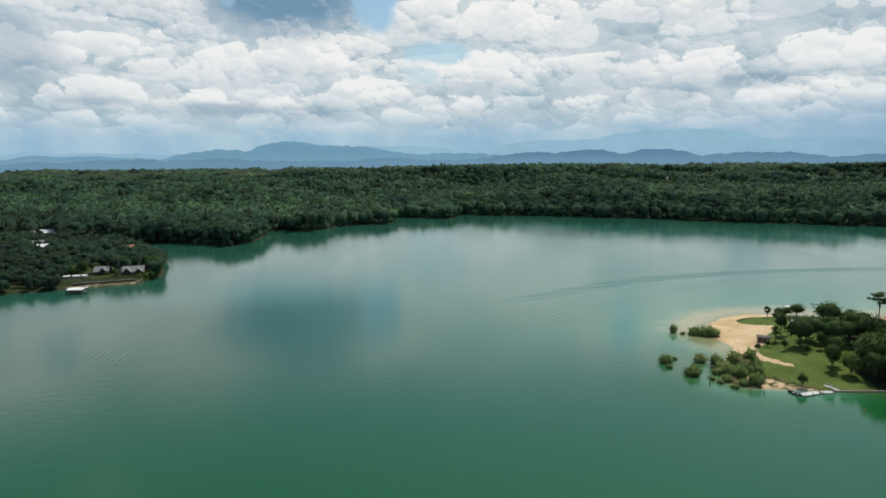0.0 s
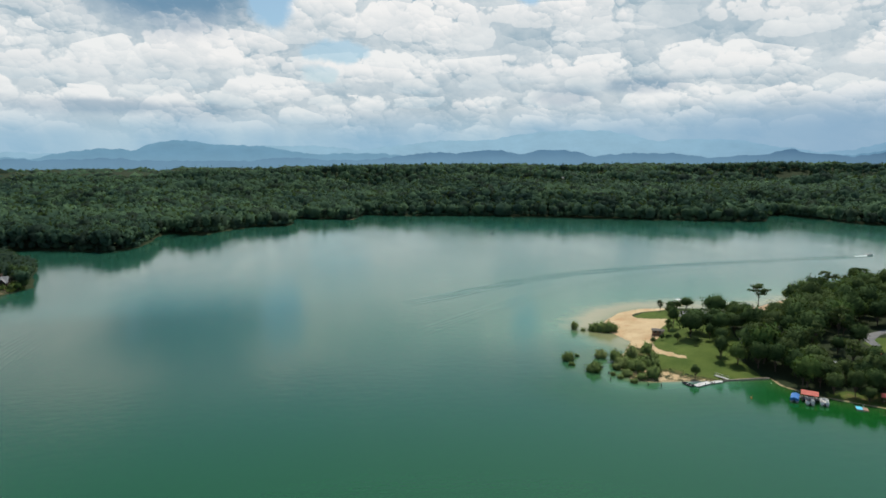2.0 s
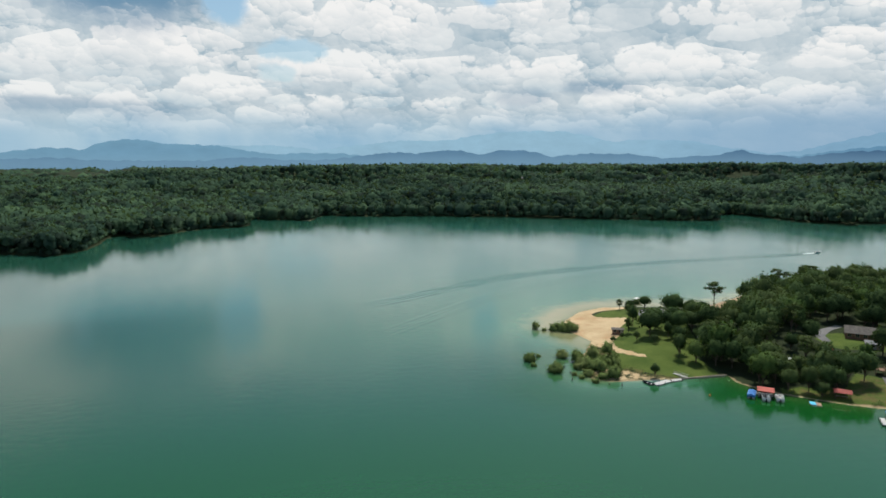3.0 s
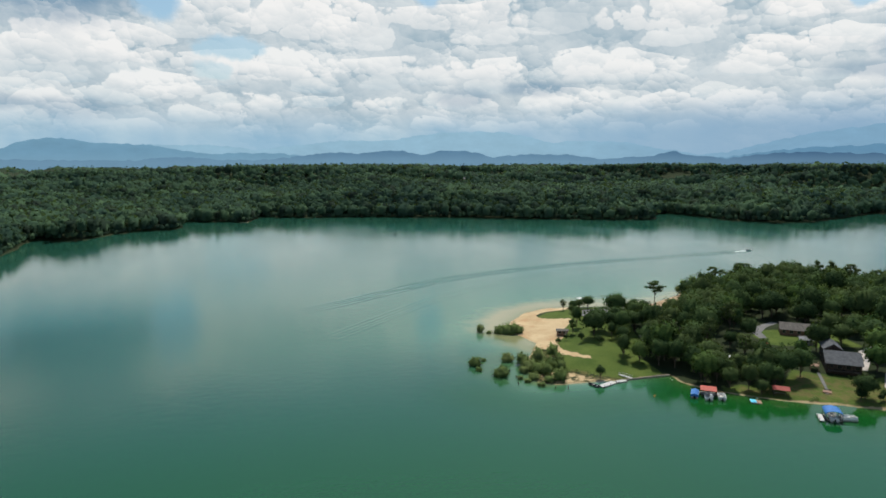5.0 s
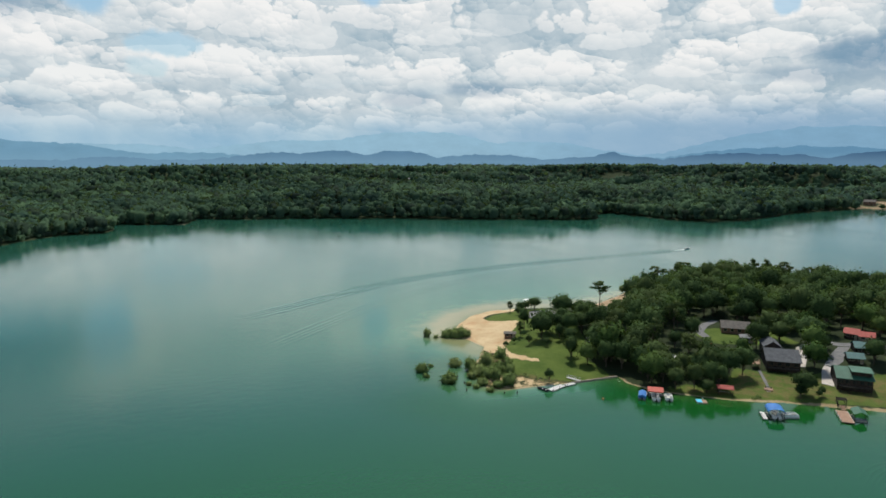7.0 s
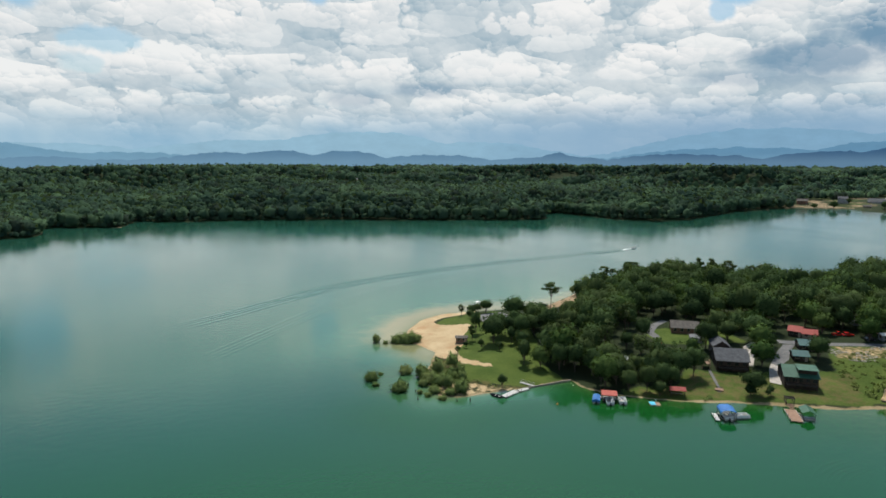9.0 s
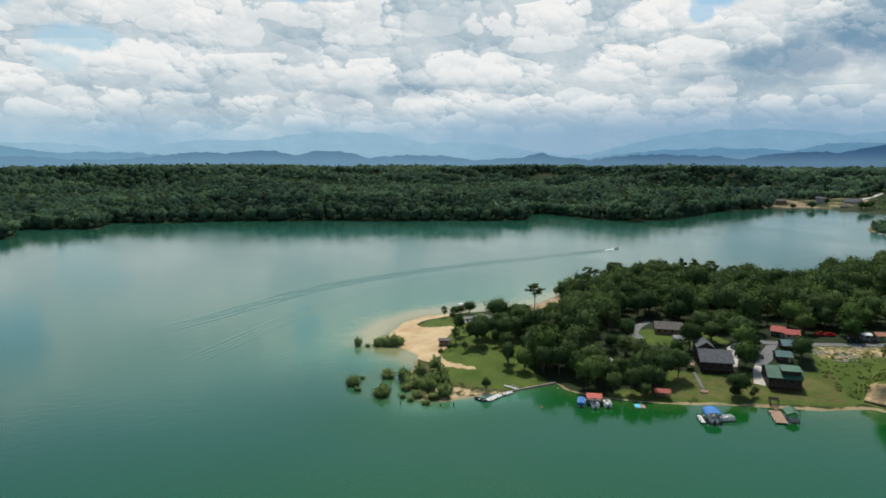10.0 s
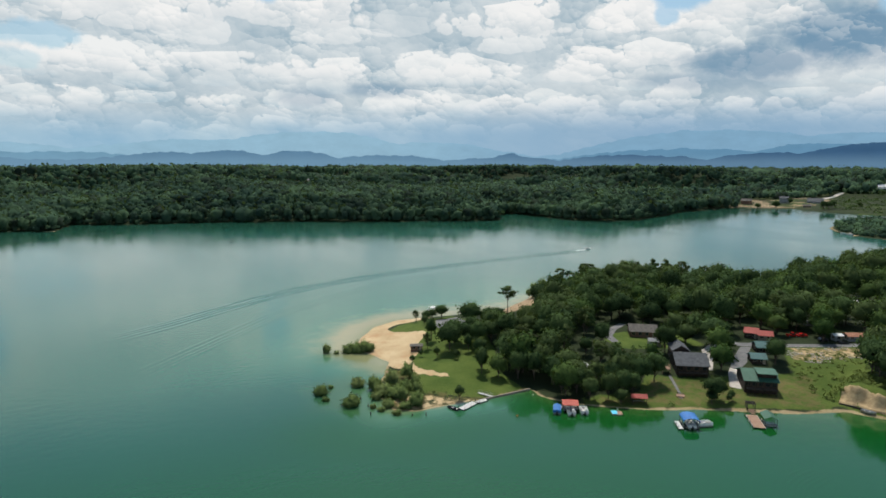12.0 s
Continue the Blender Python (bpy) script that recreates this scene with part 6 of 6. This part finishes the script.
for k in range(4):
    part("timber", boxes((0, 0.1 * k, 0.35 * k - 0.2, 6.4, 0.3, 0.33, 0.03)), TIMBER_DARK, revetment)
for k in range(4):
    part("post", boxes((-2.9 + 1.9 * k, -0.2, -0.6, 0.2, 0.2, 1.9)), TIMBER_DARK, revetment)
skiff("rowing_boat", 229.4, 135.0, -80, "grey aluminium boat drawn up below the cut bank", 4.4, METAL_GREY, 0.7)
pontoon_boat(181.0, 325.0, 20, "white pontoon boat anchored off the beach", 6.5, top=METAL_WHITE)
skiff("fishing_boat", 157.8, 671.5, 30, "small dark fishing boat out on the lake", 5.2, PAINT_DARK)
buoy = thing("buoy", 133.3, 191.5, 0, 0, "small orange mooring buoy on the water", "buoy")
bm = bmesh.new()
bmesh.ops.create_uvsphere(bm, u_segments=12, v_segments=8, radius=0.34, matrix=Matrix.Translation((0, 0, 0.18)))
part("float", bm, ORANGE_PLASTIC, buoy)
part("ring", tube(bmesh.new(), (0, 0, 0.48), (0, 0, 0.64), 0.06), METAL_GREY, buoy)

# the lake house's boat house, standing in the water
boathouse = thing("boathouse", -227.8, 384.5, 0, 4, "white-roofed boathouse standing in the lake", "boathouse")
bm = bmesh.new()
prism(bm, [(-4.6, 2.7), (0, 3.2), (4.6, 2.7), (4.6, 2.4), (0, 2.9), (-4.6, 2.4)], -4.8, 4.8)
part("roof", bm, METAL_WHITE, boathouse)
part("fascia", boxes((0, -4.6, 1.8, 9.5, 0.15, 0.75), (-4.65, 0, 1.8, 0.15, 9.1, 0.75), (4.65, 0, 1.8, 0.15, 9.1, 0.75)), TIMBER_DARK, boathouse)
for dx in (-4.4, -1.5, 1.5, 4.4):
    for dy in (-4.3, 4.3):
        part("post", boxes((dx, dy, -3, 0.25, 0.25, 5.8)), TIMBER_DARK, boathouse)
part("catwalk", boxes((0, 3.9, 0.5, 9.0, 1.0, 0.2), (-4.0, 0, 0.5, 0.9, 6.8, 0.2), (4.0, 0, 0.5, 0.9, 6.8, 0.2)), PLANKS_GREY, boathouse)
dock("dock", -230.6, 396.5, 98, 14.0, 1.6, PLANKS_GREY, "plank walkway from the sea wall to the boathouse", 1.0)
sea_wall = thing("sea_wall", -224.0, 409.0, 0.0, 25, "long dark timber sea wall below the lake houses", "wall")
for k in range(9):
    part("wall_panel", boxes((-16 + 4 * k, 0.15 * math.sin(k * 2.1), -0.5, 3.96, 0.7, 3.0, 0.06)), TIMBER_DARK, sea_wall)
part("coping", boxes((0, 0, 2.5, 36, 0.7, 0.16, 0.03)), PLANKS_GREY, sea_wall)
pontoon_boat(979.4, 726.0, 30, "white pontoon boat at the far beach", 9.0, top=METAL_WHITE)

pontoon_boat(750.5, 394.0, 60, "white pontoon boat drawn up at the islet beach", 8.0, top=METAL_WHITE)
pontoon_boat(757.0, 404.5, 75, "pale pontoon boat beside the islet beach", 7.0)

# ---- sea wall, rocks, stumps ----
breakwater = thing("timber_sea_wall", 141.5, 207.6, 0, -2, "low timber sea wall along the lawn", "wall")
for k in range(6):
    part("timber", boxes((-8.2 + 3.28 * k, 0, -0.5, 3.2, 0.3, 1.0, 0.03)), PLANKS_GREY, breakwater)
part("cap", boxes((0, 0, 0.5, 19.6, 0.36, 0.08, 0.02)), PLANKS_GREY, breakwater)


def rock(seed, size):
    bm = bmesh.new()
    bmesh.ops.create_icosphere(bm, subdivisions=2, radius=size)
    for v in bm.verts:
        v.co *= 0.8 + 0.5 * noise.noise(v.co * (1.1 / size) + Vector((seed, 0, 0)))
        v.co.z *= 0.6
    ob = part("boulder", bm, ROCK)
    return tagged(ob, "pale weathered boulder at the water's edge", "rock", "shore boulders")


random.seed(4)
first_rocks = [rock(k, 0.7) for k in range(3)]
shore_line = [(150.6, 205.5), (150.3, 201.0), (152.8, 194.0), (158.0, 187.2), (166.0, 178.2), (174.5, 172.3), (183.0, 167.8), (192.0, 161.8)]
for k in range(16):
    f = k / 15 * (len(shore_line) - 1)
    (ax, ay), (bx, by) = shore_line[int(min(f, len(shore_line) - 2))], shore_line[int(min(f, len(shore_line) - 2)) + 1]
    u = f - int(min(f, len(shore_line) - 2))
    x, y = ax + (bx - ax) * u + random.uniform(-1.4, 1.0), ay + (by - ay) * u + random.uniform(-0.8, 0.8)
    m = pose(x, y, max(land(x, y), -0.1) + 0.05, 0, 0, random.uniform(0, 360)) @ Matrix.Diagonal((*[random.uniform(0.25, 0.7)] * 3, 1))
    if k < 3:
        first_rocks[k].matrix_basis = m
    else:
        copy_thing(first_rocks[k % 3], m)
for x, y, tall in ((94.3, 216.0, 1.1), (105.2, 208.6, 0.8), (109.0, 206.6, 1.2), (97.0, 229.5, 0.9), (96.5, 222.6, 1.0)):
    bm = bmesh.new()
    limb(bm, (0, 0, -1.5), (0.08, 0.05, tall), 0.28, 0.16)
    stump = tagged(part("stump", bm, BARK), "dead grey stump standing in shallow water", "stump", "stumps in the shallows")
    stump.location = (x, y, 0)


# ---- vehicles and clutter ----
def car(name, x, y, turn, paint, label, bed=False):
    """A car or a pickup: body, cabin, wheels with rims, lamps."""
    ob = thing(name, x, y, land(x, y) + 0.05, turn, label, "car")
    bm = bmesh.new()
    prism(bm, [(-2.3, 0.35), (-2.3, 0.95), (-1.2 if not bed else -2.25, 1.0), (1.0, 1.0), (2.2, 0.85), (2.3, 0.4)], -0.9, 0.9, "y")
    part("body", bm, paint, ob)
    bm = bmesh.new()
    roof = [(-1.7, 1.0), (-1.3, 1.55), (0.3, 1.55), (1.0, 1.0)] if not bed else [(-0.5, 1.0), (-0.4, 1.7), (0.6, 1.7), (1.2, 1.0)]
    prism(bm, roof, -0.8, 0.8, "y")
    cabin = part("cabin", bm, GLASS_DARK, ob)
    part("roof_panel", boxes(((roof[1][0] + roof[2][0]) / 2, 0, roof[1][1] - 0.02, roof[2][0] - roof[1][0] + 0.1, 1.6, 0.08, 0.02)), paint, cabin)
    for dx in (-1.4, 1.4):
        for dy in (-0.85, 0.85):
            wheel = part("wheel", tube(bmesh.new(), (dx, dy - 0.1, 0.33), (dx, dy + 0.1, 0.33), 0.33, 14), RUBBER, ob)
            part("rim", tube(bmesh.new(), (dx, dy - 0.12, 0.33), (dx, dy + 0.12, 0.33), 0.18, 10), METAL_GREY, wheel)
    for dy in (-0.65, 0.65):
        part("headlight", boxes((2.26, dy, 0.62, 0.08, 0.35, 0.16)), BOAT_WHITE, ob)
    return ob


car("pickup_truck", 277.6, 187.6, -35, PAINT_RED, "red pickup truck parked by the lane", True)
car("car", 280.6, 185.2, -28, PAINT_RED, "red car parked by the lane")
car("car", 282.0, 177.0, -30, PAINT_DARK, "dark car parked on the lane")
car("van", 285.6, 170.6, -30, PAINT_DARK, "dark van beside the rusty-roofed shed", True)
tent = thing("garden_canopy", 195.2, 208.1, land(195.2, 208.1), 10, "red garden canopy between trees", "canopy")
part("cover", gable_roof(2.8, 2.6, 2.3, 0.8, over=0.1, thick=0.08), CANVAS_RED, tent)
for dx in (-1.3, 1.3):
    for dy in (-1.2, 1.2):
        part("pole", boxes((dx, dy, -0.3, 0.08, 0.08, 2.6)), METAL_GREY, tent)
parked_boat = skiff("parked_boat", 179.5, 209.2, 60, "white boat laid up between the trees", 5.2, BOAT_WHITE, land(179.5, 209.2) + 0.6)
part("trailer", boxes((0, 0, -0.5, 4.2, 0.15, 0.12), (-0.6, 0, -0.55, 0.15, 1.6, 0.12), (-0.6, -0.8, -0.62, 0.6, 0.2, 0.55, 0.05), (-0.6, 0.8, -0.62, 0.6, 0.2, 0.55, 0.05)), METAL_GREY, parked_boat)


# ---- the speedboat and its wake ----
runabout(424.0, 458.6, 6, "white speedboat under way on the lake")


def ribbon(name, path, wide, tall, mat, label, category, ridges=1, gap=2.4, taper=True):
    """Low swells along a curved line on the water."""
    pts = [Vector((x, y, 0)) for x, y in path]
    fine = []
    for a, b, c, d in zip([pts[0]] + pts[:-2], pts[:-1], pts[1:], pts[2:] + [pts[-1]]):
        for k in range(10):
            t = k / 10
            fine.append(0.5 * (2 * b + (c - a) * t + (2 * a - 5 * b + 4 * c - d) * t * t + (3 * b - a - 3 * c + d) * t ** 3))
    bm = bmesh.new()
    for ridge in range(ridges):
        rows = []
        for k, p in enumerate(fine):
            way = (fine[min(k + 1, len(fine) - 1)] - fine[max(k - 1, 0)]).normalized()
            side = Vector((-way.y, way.x, 0))
            fade = math.sin(math.pi * min(max(k / (len(fine) - 1), 0.0), 1.0)) ** 0.5 if taper else 1.0
            mid = p + side * (ridge - (ridges - 1) / 2) * gap * (1 + 0.15 * math.sin(k * 0.13 + ridge))
            lift = tall * fade * (0.8 + 0.2 * math.sin(k * 0.7 + ridge * 2))
            rows.append([bm.verts.new(mid + side * u * wide / 2 + Vector((0, 0, 0.004 + lift * math.cos(u * math.pi / 2) ** 2))) for u in (-1, -0.5, 0, 0.5, 1)])
        for lo, hi in zip(rows, rows[1:]):
            for u in range(4):
                f = bm.faces.new((lo[u], hi[u], hi[u + 1], lo[u + 1]))
                f.smooth = True
    bmesh.ops.recalc_face_normals(bm, faces=bm.faces[:])
    ob = part(name, bm, mat)
    spot = np.array([v.co[:2] for v in ob.data.vertices]).T
    for key, f in (("shoal", shoaling), ("edge", edging), ("offing", offing), ("cove", cove), ("lee", lee)):
        ob.data.attributes.new(key, "FLOAT", "POINT").data.foreach_set("value", np.asarray(f(*spot), np.float32))
    return tagged(ob, label, category, kind="stuff")


OUTER = [(415, 457), (390, 453), (326, 448.5), (270, 446), (218, 439), (169, 426.5), (127, 410), (88, 387), (57, 367), (30, 352)]
INNER = [(390, 451), (330, 443), (259, 430), (206, 416), (154, 391), (111, 362), (75, 329), (50, 306), (34, 292)]
ribbon("wake", OUTER, 3.2, 0.22, LAKE, "long curved boat wake on calm water", "wake", 4, 3.6)
ribbon("wake", INNER, 2.8, 0.075, LAKE, "long curved boat wake on calm water", "wake", 4, 3.0)
ribbon("wake", [(-138, 240), (-141, 256), (-143.5, 284)], 1.4, 0.035, LAKE, "faint ripples on calm water", "wake", 8, 2.3)
ribbon("wake", [(-140, 278), (-141, 298), (-141, 334)], 1.4, 0.035, LAKE, "faint ripples on calm water", "wake", 9, 2.3)
ribbon("wake", [(150, 112), (158, 118), (168, 122), (178, 122)], 0.7, 0.03, LAKE, "faint ripples on calm water", "wake", 6, 1.3)
ribbon("foam", [(421, 458.4), (417, 457.9), (412, 457.4), (407, 456.9)], 1.9, 0.16, FOAM, "white foam behind the speedboat", "foam", 1, 2.0)


# ---- scrub and rubble on the open lot, low growth at the shore ----
def scrub(name, plan, count, low, high, mat, label, seed, sprays=26, flat=1.3):
    rng = np.random.default_rng(seed)
    xs, ys = np.array(plan).T
    x, y = rng.uniform(xs.min(), xs.max(), count * 4), rng.uniform(ys.min(), ys.max(), count * 4)
    ok = (inside(x, y, plan) > 9 * (swell(x, y, 9.0, seed, 3) - 0.42)) & (height(x, y) > 0.25)
    x, y = x[ok][:count], y[ok][:count]
    r = low + (high - low) * rng.beta(1.2, 3.0, len(x))
    deep = r * rng.uniform(0.3, 0.7, len(x)) * flat
    v, f, m = leafy_heaps(x, y, height(x, y) + deep * 0.4, r, deep, sprays, r * 0.34, rng, core=0.55, rise=0.75)
    return tagged(raw(name, v, f, mat, normals=m), label, "scrub", kind="stuff")


scrub("lot_scrub", [(250, 174), (262, 172), (286, 159), (272, 151), (252, 142), (238, 149), (226, 147), (222, 150), (232, 160), (238, 168)], 130, 0.4, 1.1, LEAF_SCRUB, "waist-high green scrub on the open lot", 3, 40, 1.1)
scrub("bank_scrub", [(224, 144), (231, 151), (244, 150), (247, 140), (243, 131), (239, 131), (241.5, 139), (238, 146.5), (236, 146)], 110, 0.6, 1.8, LEAF_SCRUB, "green scrub above the cut bank", 4)
scrub("shore_scrub", [(154, 196), (160, 189), (168, 181), (176, 174.5), (186, 169), (186, 167), (174, 172), (165, 179), (157, 187.5), (151, 196)], 42, 0.4, 1.3, LEAF_WILLOW, "low green growth along the bank", 5)
scrub("reed_scrub", SPIT + [(112, 232), (100, 232)], 90, 0.3, 0.9, LEAF_WILLOW, "low reeds and grass on the sandy spit", 6)
scrub("far_shore_scrub", [(192, 206), (206, 222), (212, 212), (198, 196)], 26, 0.6, 1.6, LEAF_OAK, "low shrubs behind the dark house", 7)
scrub("flats_scrub", [(1085, 610), (1090, 560), (1070, 500), (1150, 470), (1400, 520), (1440, 640), (1400, 720), (1300, 690), (1180, 640)], 330, 1.5, 7.0, LEAF_OAK, "dark scrub scattered over the far meadow", 13, 14, 0.9)
scrub("tip_scrub", [(-209, 420), (-203, 420), (-198, 428), (-203, 440), (-210, 434)], 34, 1.0, 3.2, LEAF_SCRUB, "yellow-green brush at the tip of the point", 9)
scrub("terrace_scrub", [(-240, 411), (-205, 424), (-206, 420), (-236, 408)], 60, 0.5, 1.6, LEAF_OAK, "dark shrubs along the lake houses", 10)
scrub("sea_wall_scrub", [(-240, 404), (-222, 407), (-206, 415), (-206, 412), (-222, 404), (-240, 401)], 26, 0.4, 1.1, LEAF_OAK, "low weeds below the sea wall", 11)
scrub("point_scrub", [(240, 300), (262, 318), (272, 322), (262, 308)], 40, 0.8, 2.4, LEAF_BRIGHT, "bright green brush beside the far sand", 8)


def rubble():
    """Broken pale stone spread over the upper lot."""
    rng = np.random.default_rng(23)
    x, y = rng.uniform(244, 290, 1500), rng.uniform(156, 184, 1500)
    ok = (inside(x, y, RUBBLE) > -1) & (swell(x, y, 5.0, 71, 2) > 0.5)
    x, y = x[ok][:260], y[ok][:260]
    v, f = ball(1)
    size = rng.uniform(0.15, 0.6, len(x))[:, None, None] * np.array([1.0, 1.0, 0.45])
    verts = np.stack([x, y, height(x, y) + 0.05], 1)[:, None] + v[None] * rng.uniform(0.6, 1.2, (len(x), len(v), 1)) * size
    faces = (f[None] + (np.arange(len(x)) * len(v))[:, None, None]).reshape(-1, 3)
    return tagged(raw("rubble", verts.reshape(-1, 3), faces, ROCK, smooth=False), "pale broken stone on the open lot", "rubble", kind="stuff")


rubble()
